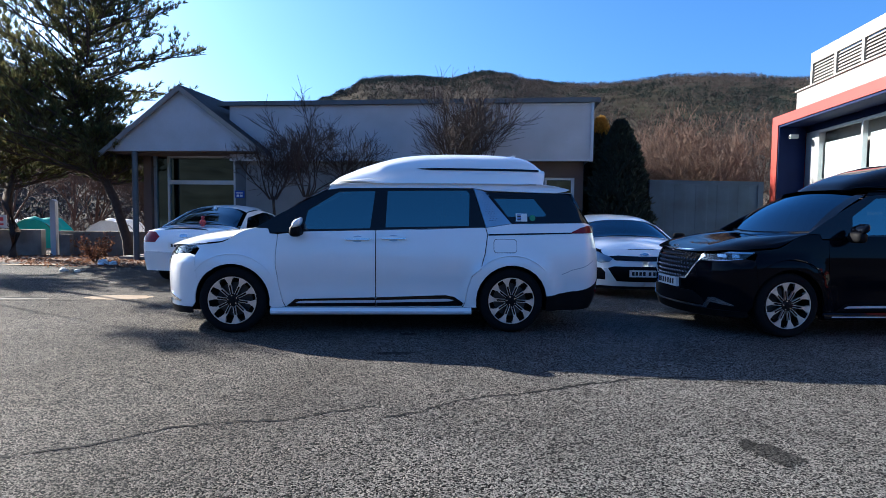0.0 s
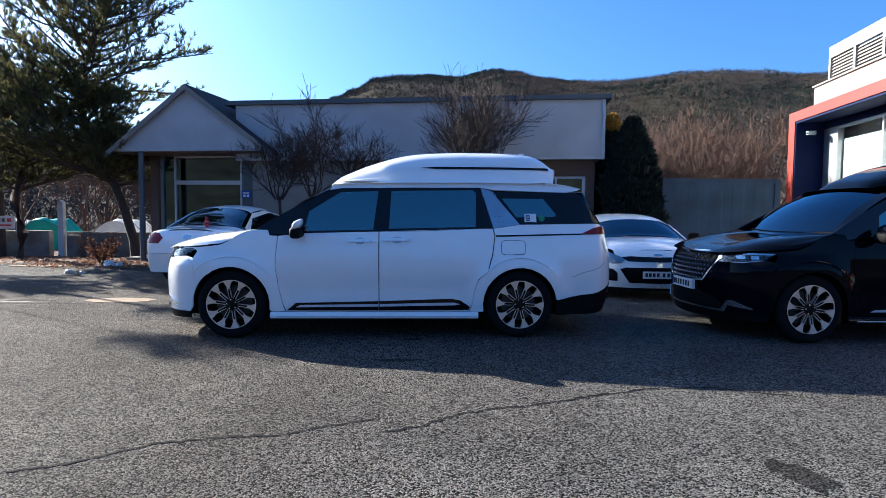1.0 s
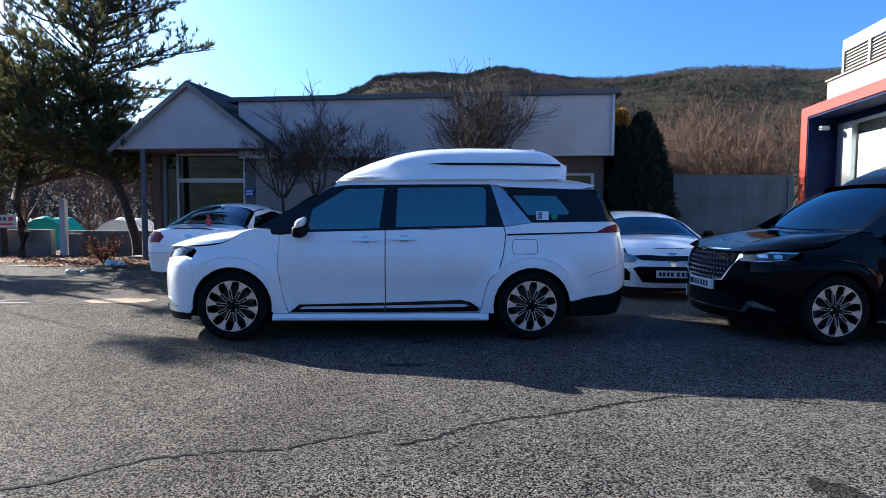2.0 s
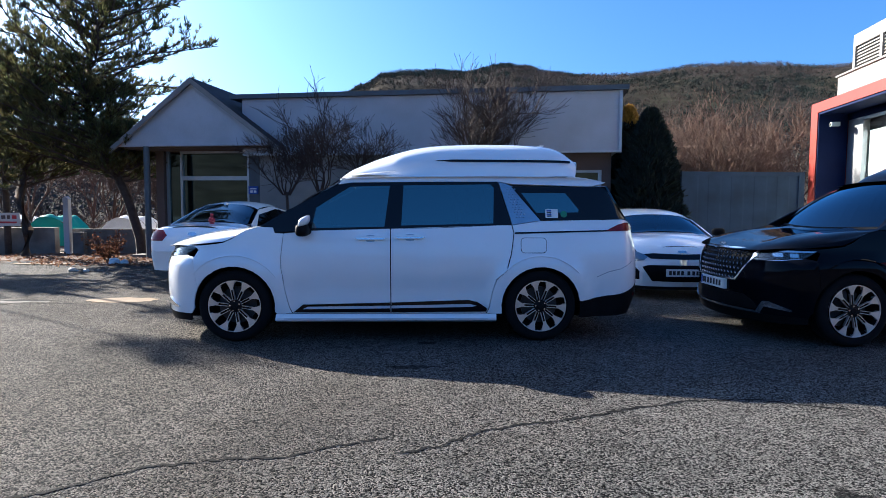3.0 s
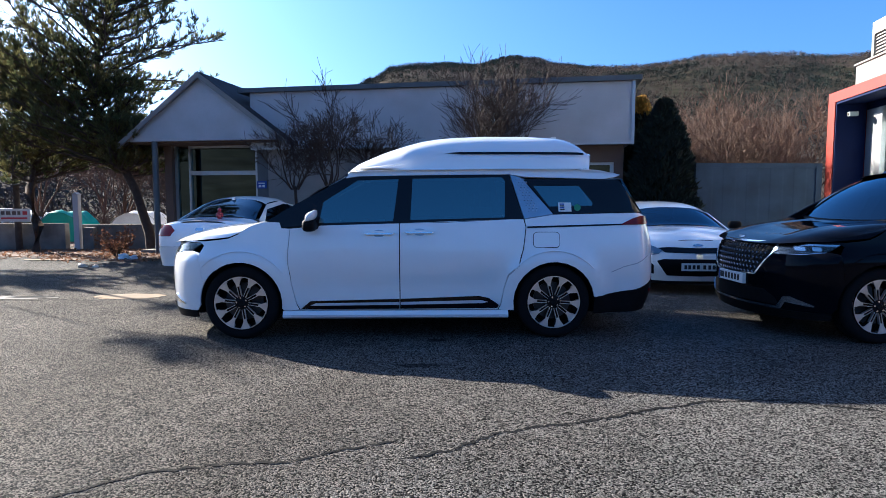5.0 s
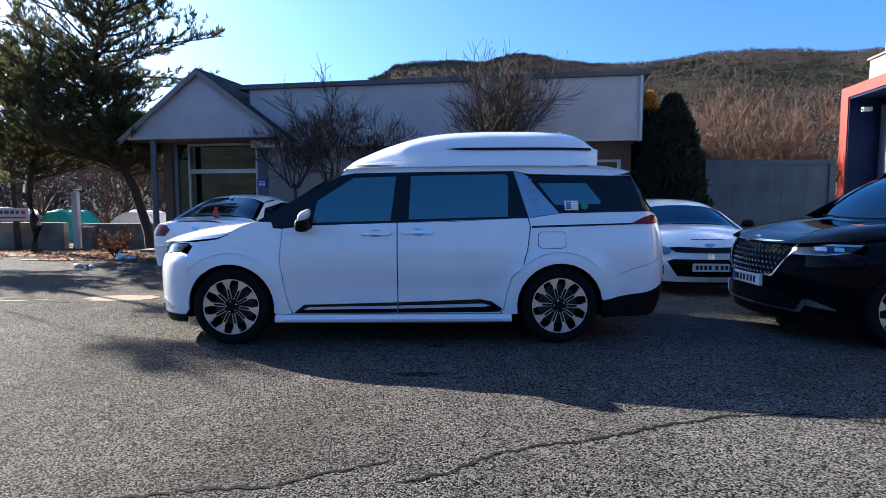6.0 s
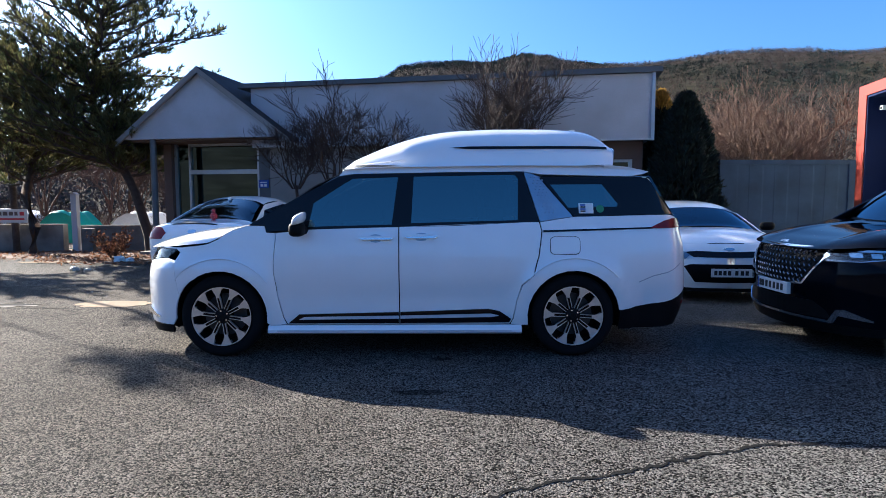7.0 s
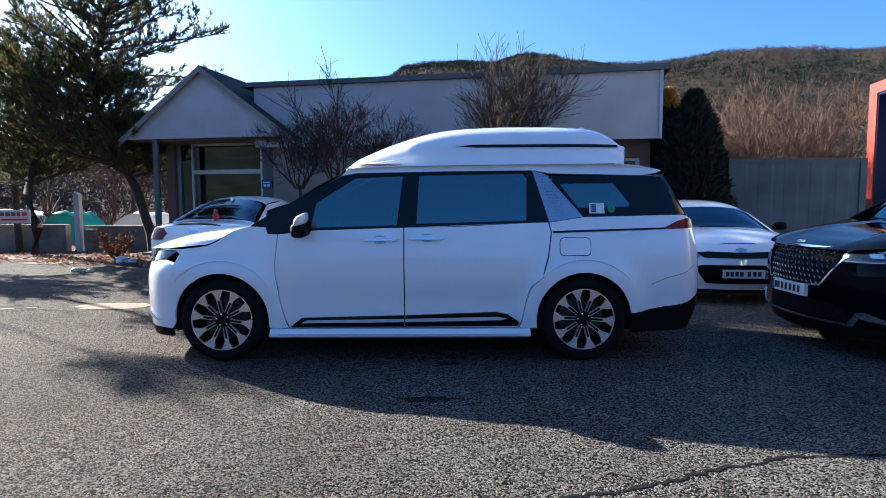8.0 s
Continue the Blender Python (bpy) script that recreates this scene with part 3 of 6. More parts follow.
class Shell:
    """The skin of a car that faces -x: flat outlines in length and height are laid on its sides and wrap round nose and tail."""

    def __init__(self, half, nose, tail, waist, lean, sill, wheels=(), arch=0.0, front_run=0.72, rear_run=0.4, blunt=0.98):
        self.half, self.nose, self.tail, self.waist, self.lean, self.sill = half, nose, tail, waist, lean, sill
        self.wheels, self.arch, self.front_run, self.rear_run, self.blunt = wheels, arch, front_run, rear_run, blunt

    def width(self, x, z):
        w = self.half
        if z < 0.75:
            w -= self.sill * ((0.75 - z) / 0.5) ** 2
        elif z < self.waist:
            w -= 0.05 * ((z - 0.75) / (self.waist - 0.75)) ** 1.7
        else:
            w -= 0.05 + self.lean * (z - self.waist) + 0.05 * (z - self.waist) ** 2
        if z < self.waist:
            for wx, wz in self.wheels:
                r = math.hypot(x - wx, z - wz)
                k = max(0.0, min(1.0, (self.arch + 0.15 - r) / 0.05))
                w += 0.044 * k * k * (3 - 2 * k)
            w -= 0.022 * math.exp(-((z - 0.52) / 0.13) ** 2) * (1 if abs(x) < 1.1 else 0.4)
        return w

    def ends(self, z):
        """Where the side runs out into nose and tail, and how far each reaches on."""
        a = lerp_table(self.nose, 0.5) + self.front_run
        b = lerp_table(self.tail, 0.6) - self.rear_run
        return a, b, max(0.03, a - lerp_table(self.nose, z)), max(0.03, lerp_table(self.tail, z) - b)

    def base(self, s, z):
        a, b, fr, rr = self.ends(z)
        if s < a:
            q = 1 - min(1.0, (a - s) / 1.25) ** 1.6
            return a - fr * (1 - q ** (2 / self.blunt)) ** 0.4, -self.width(a, z) * q
        if s > b:
            q = 1 - min(1.0, (s - b) / 1.25) ** 1.6
            return b + rr * (1 - q ** (2 / 0.45)) ** 0.35, -self.width(b, z) * q
        return s, -self.width(s, z)

    def at(self, s, z, out=0.0):
        x, y = self.base(s, z)
        if out:
            e = 0.004
            x0, y0 = self.base(s - e, z)
            x1, y1 = self.base(s + e, z)
            x2, y2 = self.base(s, z + e)
            du, dv = Vector((x1 - x0, y1 - y0, 0)), Vector((x2 - x, y2 - y, e))
            n = du.cross(dv)
            if n.length > 1e-9:
                n.normalize()
                return Vector((x, y, z)) + n * out
        return Vector((x, y, z))

    def side(self, x, z):
        """The run along the skin at which the side stands at x."""
        a, b, fr, rr = self.ends(z)
        if x < a:
            q = (1 - min(1.0, (a - x) / fr) ** 2.5) ** (self.blunt / 2)
            return a - 1.25 * (1 - q) ** (1 / 1.6)
        if x > b:
            q = (1 - min(1.0, (x - b) / rr) ** (1 / 0.35)) ** 0.225
            return b + 1.25 * (1 - q) ** (1 / 1.6)
        return x

    def across(self, y, z, rear=False):
        """The run along the skin at which nose or tail stands y from the middle."""
        a, b, fr, rr = self.ends(z)
        if rear:
            return b + 1.25 * (1 - min(1.0, abs(y) / self.width(b, z))) ** (1 / 1.6)
        return a - 1.25 * (1 - min(1.0, abs(y) / self.width(a, z))) ** (1 / 1.6)

    def half_at(self, x, z):
        """Half the width at x, nose and tail included."""
        a, b, fr, rr = self.ends(z)
        if x < a:
            return self.width(a, z) * (1 - min(1.0, (a - x) / fr) ** 2.5) ** (self.blunt / 2)
        if x > b:
            return self.width(b, z) * (1 - min(1.0, (x - b) / rr) ** (1 / 0.35)) ** 0.225
        return self.width(x, z)

    def run(self, p):
        if len(p) == 2:
            return self.side(*p), p[1]
        return self.across(p[1], p[2], p[0] == "r"), p[2]

    def lay(self, outlines, out=0.0, thick=0.018, step=0.07, mirror=1, bm=None, both=False):
        """Outlines laid on the skin; mirror -1 puts them on the far side, both joins the two sides."""
        bm = bm or bmesh.new()
        for flip in ((1, -1) if both else (mirror,)):
            for pts in outlines:
                t = bmesh.new()
                t.faces.new([t.verts.new((a, 0, b)) for a, b in (self.run(p) for p in pts)])
                for axis in (0, 2):
                    lo, hi = min(v.co[axis] for v in t.verts), max(v.co[axis] for v in t.verts)
                    c = math.floor(lo / step) * step + step
                    while c < hi - 1e-4:
                        co, no = [0, 0, 0], [0, 0, 0]
                        co[axis], no[axis] = c, 1
                        bmesh.ops.bisect_plane(t, geom=t.verts[:] + t.edges[:] + t.faces[:], plane_co=co, plane_no=no, dist=1e-5)
                        c += step
                rim = [e for e in t.edges if e.is_boundary]
                flat = {v: (v.co.x, v.co.z) for v in t.verts}
                grown = bmesh.ops.extrude_edge_only(t, edges=rim)["geom"] if thick else []
                inner = [v for v in grown if isinstance(v, bmesh.types.BMVert)]
                for v in inner:
                    q = self.at(v.co.x, v.co.z, out - thick)
                    v.co = q
                for v, (a, b) in flat.items():
                    v.co = self.at(a, b, out)
                vm = {}
                for v in t.verts:
                    vm[v] = bm.verts.new((v.co.x, v.co.y * flip, v.co.z))
                for f in t.faces:
                    try:
                        bm.faces.new([vm[v] for v in f.verts])
                    except ValueError:
                        pass
                t.free()
        bmesh.ops.remove_doubles(bm, verts=bm.verts, dist=0.0004)
        return bm


def arc(cx, cz, r, a0, a1, n=14):
    return [(cx + r * math.cos(radians(a0 + (a1 - a0) * i / n)), cz + r * math.sin(radians(a0 + (a1 - a0) * i / n))) for i in range(n + 1)]


def round_rect(x0, x1, z0, z1, r, n=4):
    out = []
    for cx, cz, a in ((x1 - r, z1 - r, 0), (x0 + r, z1 - r, 90), (x0 + r, z0 + r, 180), (x1 - r, z0 + r, 270)):
        out += arc(cx, cz, r, a, a + 90, n)
    return out


def lathe(profile, sides=48, bm=None):
    """Rings of (radius, y) about the y axis."""
    bm = bm or bmesh.new()
    rings = [[bm.verts.new((r * math.cos(2 * math.pi * k / sides), y, r * math.sin(2 * math.pi * k / sides))) for k in range(sides)] for r, y in profile]
    for a, b in zip(rings, rings[1:]):
        for k in range(sides):
            bm.faces.new((a[k], a[(k + 1) % sides], b[(k + 1) % sides], b[k]))
    return bm


def star_wheel(parent, x, y, r, rim, flip, turn, spokes=10, machined=ALLOY):
    """A wheel whose face looks to -y (flip 1) or +y: tyre, rim, spokes, hub, disc."""
    w = new("wheel")
    w.parent = parent
    w.matrix_basis = Matrix.Translation((x, y, r)) @ Matrix.Rotation(0 if flip == 1 else math.pi, 4, "Z") @ Matrix.Rotation(radians(turn), 4, "Y")
    tw = 0.225
    prof = [(rim, 0.012), (rim + 0.012, -0.002), (rim + 0.045, -0.008), (r - 0.035, -0.006), (r - 0.012, 0.01), (r - 0.002, 0.03), (r, 0.05)]
    groove = []
    for g in (0.07, 0.105, 0.14, 0.175):
        groove += [(r, g - 0.006), (r - 0.009, g - 0.005), (r - 0.009, g + 0.005), (r, g + 0.006)]
    prof += groove + [(r, tw - 0.04), (r - 0.015, tw - 0.012), (r - 0.04, tw), (rim + 0.01, tw), (rim, tw - 0.01)]
    part("tyre", lathe(prof), RUBBER, w, smooth=True)
    rb = lathe([(rim + 0.004, 0.004), (rim + 0.002, -0.006), (rim - 0.006, -0.006), (rim - 0.010, 0.004), (rim - 0.022, 0.05), (rim - 0.028, 0.19), (rim, 0.2)])
    part("rim", rb, DARK_ALLOY, w, smooth=True)
    lip = lathe([(rim - 0.001, -0.0075), (rim - 0.009, -0.0075), (rim - 0.011, 0.004)])
    part("rim_lip", lip, machined, w, smooth=True)
    part("brake_disc", disc(rim - 0.075, 0.11, 0.13, 32, 0.07), DISC_STEEL, w)
    part("backing", disc(rim - 0.03, 0.14, 0.15, 32), BLACK_TRIM, w)

    for k in range(spokes):
        bm = bmesh.new()
        th = 2 * math.pi * k / spokes

        def slab(quad, y_face, depth):
            vs, ws = [], []
            for rad, off in quad:
                a = th
                px, pz = rad * math.cos(a) - off * math.sin(a), rad * math.sin(a) + off * math.cos(a)
                dish = 0.016 * (1 - rad / rim)
                vs.append(bm.verts.new((px, y_face + dish, pz)))
                ws.append(bm.verts.new((px, y_face + dish + depth, pz)))
            bm.faces.new(vs)
            for i in range(len(vs)):
                j = (i + 1) % len(vs)
                bm.faces.new((vs[i], ws[i], ws[j], vs[j]))
        slab([(rim - 0.010, -0.060), (rim - 0.004, -0.02), (rim - 0.009, 0.040), (rim * 0.80, 0.024), (rim * 0.63, 0.007), (rim * 0.63, -0.007), (rim * 0.83, -0.034)], -0.002, 0.04)
        for o in (-0.0135, 0.0135):
            slab([(rim * 0.72, o - 0.003), (rim * 0.72, o + 0.003), (0.065, o * 0.85 + 0.0024), (0.065, o * 0.85 - 0.0024)], 0.0, 0.03)
        part("spoke", bm, machined, w)
        bm = bmesh.new()
        slab([(rim - 0.01, -0.055), (rim - 0.01, 0.036), (rim * 0.66, 0.016), (0.05, 0.013), (0.05, -0.013), (rim * 0.66, -0.016)], 0.008, 0.045)
        part("spoke_side", bm, DARK_ALLOY, w)
    part("hub", lathe([(0.0005, 0.004), (0.026, 0.004), (0.032, 0.010), (0.065, 0.014), (0.07, 0.05)], 24), DARK_ALLOY, w, smooth=True)
    for k in range(5):
        a = 2 * math.pi * (k + 0.5) / 5
        part("wheel_nut", disc(0.009, 0.004, 0.02, 6, 0, 0.05 * math.cos(a), 0.05 * math.sin(a)), CHROME, w)
    return w


VAN_TOP = [(-2.40, 0.93), (-2.25, 1.005), (-2.13, 1.055), (-1.94, 1.107), (-1.75, 1.14), (-1.5, 1.165), (-1.3, 1.18), (-1.1, 1.19)]
VAN_EDGE = [(-2.40, 0.93), (-2.17, 0.975), (-1.88, 0.98), (-1.66, 1.01), (-1.57, 1.05), (-1.45, 1.125), (-1.3, 1.165), (-1.1, 1.175)]
BOX_TOP = [(-0.56, 1.67), (-0.535, 1.72), (-0.48, 1.765), (-0.40, 1.80), (-0.17, 1.895), (0.02, 1.955), (0.22, 2.01), (0.38, 2.038), (0.55, 2.055), (0.88, 2.07), (1.34, 2.07), (1.6, 2.06), (1.77, 2.04), (1.9, 1.985), (2.02, 1.88)]


def smooth_table(table, a):
    h = 0.05
    return (lerp_table(table, a - h) + 2 * lerp_table(table, a) + lerp_table(table, a + h)) / 4


def minivan(name, label, m, paint, stickers=False):
    """A long minivan with a raised roof box, facing -x; wheel tracks at 1.545 before and behind its middle."""
    v = thing(name, label, "van", m, "minivans")
    wf, wr, wz = -1.545, 1.545, 0.365
    sh = Shell(1.0, [(0.2, -2.42), (0.3, -2.46), (0.6, -2.47), (0.75, -2.455), (0.9, -2.40), (1.0, -2.34), (1.2, -2.2)],
               [(0.25, 2.56), (0.4, 2.63), (0.6, 2.655), (0.95, 2.64), (1.2, 2.58), (1.25, 2.55), (1.6, 2.31), (1.75, 2.25)],
               1.12, 0.30, 0.05, ((wf, wz), (wr, wz)), 0.405)
    g = 0.004
    ra = 0.405
    # front half
    fender = [(-2.15, 0.968), (-1.88, 0.972), (-1.66, 1.0), (-1.57, 1.04), (-1.46, 1.115), (-1.32, 1.16), (-1.17, 1.155), (-1.15, 1.10), (-1.065, 1.095), (-1.085, 0.87), (-1.085, 0.75), (-1.055, 0.56), (-1.005, 0.34), (-0.985, 0.29)]
    fender += [(-1.12, 0.29)] + arc(wf, wz, ra, -8, 152) + [(-1.94, 0.86), (-1.90, 0.93), (-1.94, 0.962), (-2.13, 0.962)]
    bumper = [(-1.985, 0.29)] + arc(wf, wz, ra, 183, 152.5, 5) + [(-1.942, 0.86), (-2.02, 0.876), (-2.18, 0.850), ("f", 0.554, 0.829), ("f", 0.504, 0.78), ("f", 0.386, 0.62), ("f", 0.0, 0.60), ("f", 0.0, 0.30), ("f", 0.6, 0.29)]
    for flip in (1, -1):
        part("front_fender", sh.lay([fender], mirror=flip), paint, v, smooth=True)
        lamp = part("headlight", sh.lay([[(-1.91, 0.955), (-2.02, 0.882), (-2.18, 0.856), ("f", 0.554, 0.835), ("f", 0.529, 0.87), ("f", 0.554, 0.94), (-2.2, 0.958)]], out=-0.012, mirror=flip), GLOSS_BLACK, v, "dark headlight with clear lens", smooth=True)
        part("lens", sh.lay([[(-1.92, 0.953), (-2.025, 0.885), (-2.18, 0.86), ("f", 0.554, 0.84), ("f", 0.546, 0.87), ("f", 0.563, 0.938), (-2.2, 0.955)]], out=0.002, thick=0.01, mirror=flip), LAMP_GLASS, lamp, smooth=True)
        part("light_strip", sh.lay([[(-1.93, 0.952), (-1.96, 0.936), (-2.2, 0.932), ("f", 0.58, 0.915), ("f", 0.538, 0.872), ("f", 0.521, 0.885), ("f", 0.554, 0.935), (-2.2, 0.952)], [(-2.03, 0.882), (-2.05, 0.872), (-2.19, 0.85), ("f", 0.571, 0.84), ("f", 0.571, 0.855)]], out=-0.004, thick=0.004, mirror=flip), CHROME, lamp, smooth=True)
        for cx in (-2.10, -2.2):
            part("lamp_cell", sh.lay([round_rect(cx - 0.03, cx + 0.03, 0.885, 0.925, 0.008, 2)], out=-0.006, thick=0.004, mirror=flip), CHROME, lamp)
    part("front_bumper", sh.lay([bumper], both=True), paint, v, smooth=True)
    part("lower_lip", sh.lay([[(-1.98, 0.22), (-1.985, 0.285), ("f", 0.6, 0.285), ("f", 0, 0.295), ("f", 0, 0.19), ("f", 0.6, 0.2)]], out=0.004, both=True), BLACK_TRIM, v, smooth=True)
    part("lower_grille", sh.lay([[("f", 0.0, 0.33), ("f", 0.0, 0.47), ("f", 0.5, 0.47), ("f", 0.62, 0.40), ("f", 0.66, 0.33)]], out=0.004, thick=0.01, both=True), BLACK_TRIM, v)
    part("skid_chrome", sh.lay([[("f", 0.0, 0.298), ("f", 0.0, 0.318), ("f", 0.64, 0.318), ("f", 0.70, 0.42), ("f", 0.76, 0.43), (-2.12, 0.36), (-2.12, 0.345), ("f", 0.72, 0.37), ("f", 0.68, 0.298)]], out=0.012, thick=0.016, both=True), CHROME, v, "chrome skid trim", smooth=True)
    grille = part("grille", sh.lay([[("f", 0.0, 0.605), ("f", 0.0, 0.935), ("f", 0.529, 0.925), ("f", 0.504, 0.78), ("f", 0.391, 0.625)]], out=-0.03, thick=0.01, both=True), BLACK_TRIM, v, "black grille with chrome lattice")
    cells = []
    for j in range(6):
        z = 0.64 + j * 0.052
        for i in range(-10, 11):
            y = (i + 0.5 * (j % 2)) * 0.058
            if abs(y) > 0.375 + 0.42 * (z - 0.62) or abs(y) > 0.485:
                continue
            cells.append((y, z))
    bm = bmesh.new()
    for y, z in cells:
        for dy, dz in ((0.026, 0.024), (-0.026, 0.024)):
            vs = []
            for a, b, o in ((y, z - 0.024, 0.0), (y + dy, z, 0.0), (y + dy * 0.8, z + 0.004, -0.006), (y, z - 0.014, -0.006)):
                s = sh.across(abs(a), b)
                q = sh.at(s, b, o - 0.006)
                vs.append(bm.verts.new((q.x, a, q.z)))
            bm.faces.new(vs)
            vs = []
            for a, b, o in ((y, z + 0.024, 0.0), (y + dy, z, 0.0), (y + dy * 0.8, z - 0.004, -0.006), (y, z + 0.014, -0.006)):
                s = sh.across(abs(a), b)
                q = sh.at(s, b, o - 0.006)
                vs.append(bm.verts.new((q.x, a, q.z)))
            bm.faces.new(vs)
    part("lattice", bm, LATTICE, grille)
    part("grille_trim", sh.lay([[("f", 0.0, 0.93), ("f", 0.0, 0.952), ("f", 0.588, 0.952), ("f", 0.554, 0.925)], [("f", 0.504, 0.79), ("f", 0.538, 0.86), ("f", 0.58, 0.90), ("f", 0.588, 0.88), ("f", 0.55, 0.845), ("f", 0.395, 0.605), ("f", 0.0, 0.588), ("f", 0.0, 0.602), ("f", 0.382, 0.62)]], out=0.008, thick=0.014, both=True), CHROME, grille, smooth=True)
    plate_z = 0.545
    pl = part("number_plate", box(sh.base(sh.across(0, plate_z), plate_z)[0] - 0.016, sh.base(sh.across(0, plate_z), plate_z)[0] + 0.02, -0.26, 0.26, plate_z - 0.055, plate_z + 0.055), PLATE, v, "white number plate with dark bars")
    xp = sh.base(sh.across(0, plate_z), plate_z)[0] - 0.018
    for i, yb in enumerate((-0.17, -0.105, -0.04, 0.03, 0.095, 0.16, 0.205)):
        part("plate_bar", box(xp, xp + 0.004, yb - 0.02, yb + 0.02, plate_z - 0.032, plate_z + 0.032), INK, pl)
    part("plate_band", box(xp, xp + 0.004, 0.232, 0.255, plate_z - 0.05, plate_z + 0.05), BLUE_PRINT, pl)

    # bonnet, screen, roof
    def plan(x):
        xf = -2.395
        a = xf + 0.72
        if x < a:
            t = math.asin(min(1.0, ((a - x) / 0.72) ** (1 / 0.8)))
            return 0.955 * max(1e-4, math.cos(t)) ** 0.6
        return 0.955 - 0.03 * max(0.0, x + 1.5) / 0.4

    def bonnet(u, w):
        k = 2 * w - 1
        t = math.acos(min(1.0, abs(k) ** (1 / 0.6)))
        x0 = -2.395 + 0.72 - 0.72 * math.sin(t) ** 0.8
        x1 = -1.14 - 0.20 * (1 - k * k)
        x = x0 + (x1 - x0) * u
        y = k * (0.955 - 0.03 * max(0.0, x + 1.5) / 0.4)
        rel = min(1.0, abs(y) / max(plan(x), 1e-3))
        lo = smooth_table(VAN_EDGE, x)
        hi = max(lo, smooth_table(VAN_TOP, x) - 0.04 * (1 - (y / 0.95) ** 2) * min(1.0, (x + 2.4) / 0.3))
        crease = 0.008 * math.exp(-((abs(y) - 0.5) / 0.05) ** 2) * min(1.0, (x + 2.4) / 0.4)
        return (x, y, lo + (hi - lo) * (1 - rel ** 7) + crease)
    part("bonnet", grid(bonnet, 24, 40), paint, v, smooth=True)
    part("bonnet_emblem", sh.lay([[("f", 0.0, 0.962), ("f", 0.0, 0.985), ("f", 0.06, 0.985), ("f", 0.06, 0.962)]], out=0.02, thick=0.01, both=True), CHROME, v)

    def screen(u, w):
        k = 2 * w - 1
        xb, zb, yb = -1.14 - 0.20 * (1 - k * k), 1.172 - 0.035 * (1 - k * k), 0.915 * k
        xt, zt, yt = -0.50 - 0.10 * (1 - k * k), 1.612 + 0.05 * (1 - k * k), 0.775 * k
        bow = 0.05 * math.sin(math.pi * u)
        return (xb + (xt - xb) * u - bow * 0.5, yb + (yt - yb) * u, zb + (zt - zb) * u + bow * 0.7)
    part("windscreen", grid(lambda u, w: screen(0.05 + 0.95 * u, 0.06 + 0.88 * w), 10, 16), DARK_GLASS, v, smooth=True)
    part("cowl", grid(lambda u, w: Vector(screen(-0.06 + 0.13 * u, w)) + Vector((0, 0, -0.004)), 3, 16), BLACK_TRIM, v, smooth=True)
    for flip in (0.0, 0.93):
        part("screen_pillar", grid(lambda u, w: Vector(screen(u, flip + 0.07 * w)) + Vector((-0.006, 0, 0.009)), 10, 3), GLOSS_BLACK, v, smooth=True)

    def roof(u, w):
        k = 2 * w - 1
        x = -0.5 - 0.10 * (1 - k * k) + u * (2.72 + 0.10 * (1 - k * k))
        ze = lerp_table([(-0.5, 1.655), (-0.1, 1.675), (1.1, 1.69), (1.9, 1.685), (2.25, 1.64)], x)
        return (x, k * (0.80 - 0.03 * max(0, x - 1.6)), ze + 0.035 * (1 - abs(k) ** 2.5))
    part("roof", grid(roof, 20, 14), paint, v, smooth=True)
    rail = [(-0.53, 1.598), (-0.40, 1.618), (0.4, 1.632), (1.12, 1.638), (1.28, 1.612), (1.6, 1.603), (2.08, 1.592), (2.2, 1.615), (2.25, 1.636), (1.92, 1.688), (1.1, 1.692), (-0.3, 1.676), (-0.48, 1.655)]
    for flip in (1, -1):
        part("roof_rail", sh.lay([rail], mirror=flip), paint, v, smooth=True)
    part("spoiler", prism([(1.90, 1.697), (2.1, 1.678), (2.265, 1.645), (2.26, 1.632), (2.08, 1.594), (1.90, 1.60)], lambda a, b, d: (a - 0.05 * (d / 0.77) ** 2, d, b), -0.775, 0.775), paint, v, bevel=0.008)

    # raised roof box
    def box_half(x):
        return 0.69 * min(1.0, 0.62 + 0.42 * max(0.0, (x + 0.56) / 0.7)) if x < 0.14 else 0.69 - 0.10 * max(0.0, (x - 1.3) / 0.7) ** 2

    def box_skin(u, w):
        x = -0.56 + 2.58 * u
        a = math.pi * w
        zt = smooth_table(BOX_TOP, x)
        zb = 1.645
        c, s = math.cos(a), math.sin(a)
        hw = box_half(x)
        return (x - 0.10 * max(0, u - 0.9) / 0.1 * (1 - max(0.0, s)) * 0.4, -hw * math.copysign(abs(c) ** 0.5, c) * (1 - 0.06 * max(0.0, s)), zb + (zt - zb) * max(0.0, s) ** 0.55)
    bm = grid(box_skin, 48, 36)
    bx = part("roof_box", bm, paint, v, smooth=True)
    part("rear_cap", grid(lambda u, w: Vector(box_skin(1.0, w)) * 1.0 + Vector((0.02 * math.sin(math.pi * w) - 0.03 * u, 0, 0)) if u == 0 else Vector((2.0 - 0.02, box_skin(1.0, w)[1] * (1 - u), 1.66 + (box_skin(1.0, w)[2] - 1.66) * (1 - u))), 4, 36), paint, bx, smooth=True)

    def on_box(x, z, out):
        zt = smooth_table(BOX_TOP, x)
        s = max(0.0, min(1.0, (z - 1.66) / (zt - 1.66))) ** (1 / 0.55)
        c = math.sqrt(max(0.0, 1 - s * s))
        return (x, -(box_half(x) * c ** 0.5 * (1 - 0.06 * s) + out), z)
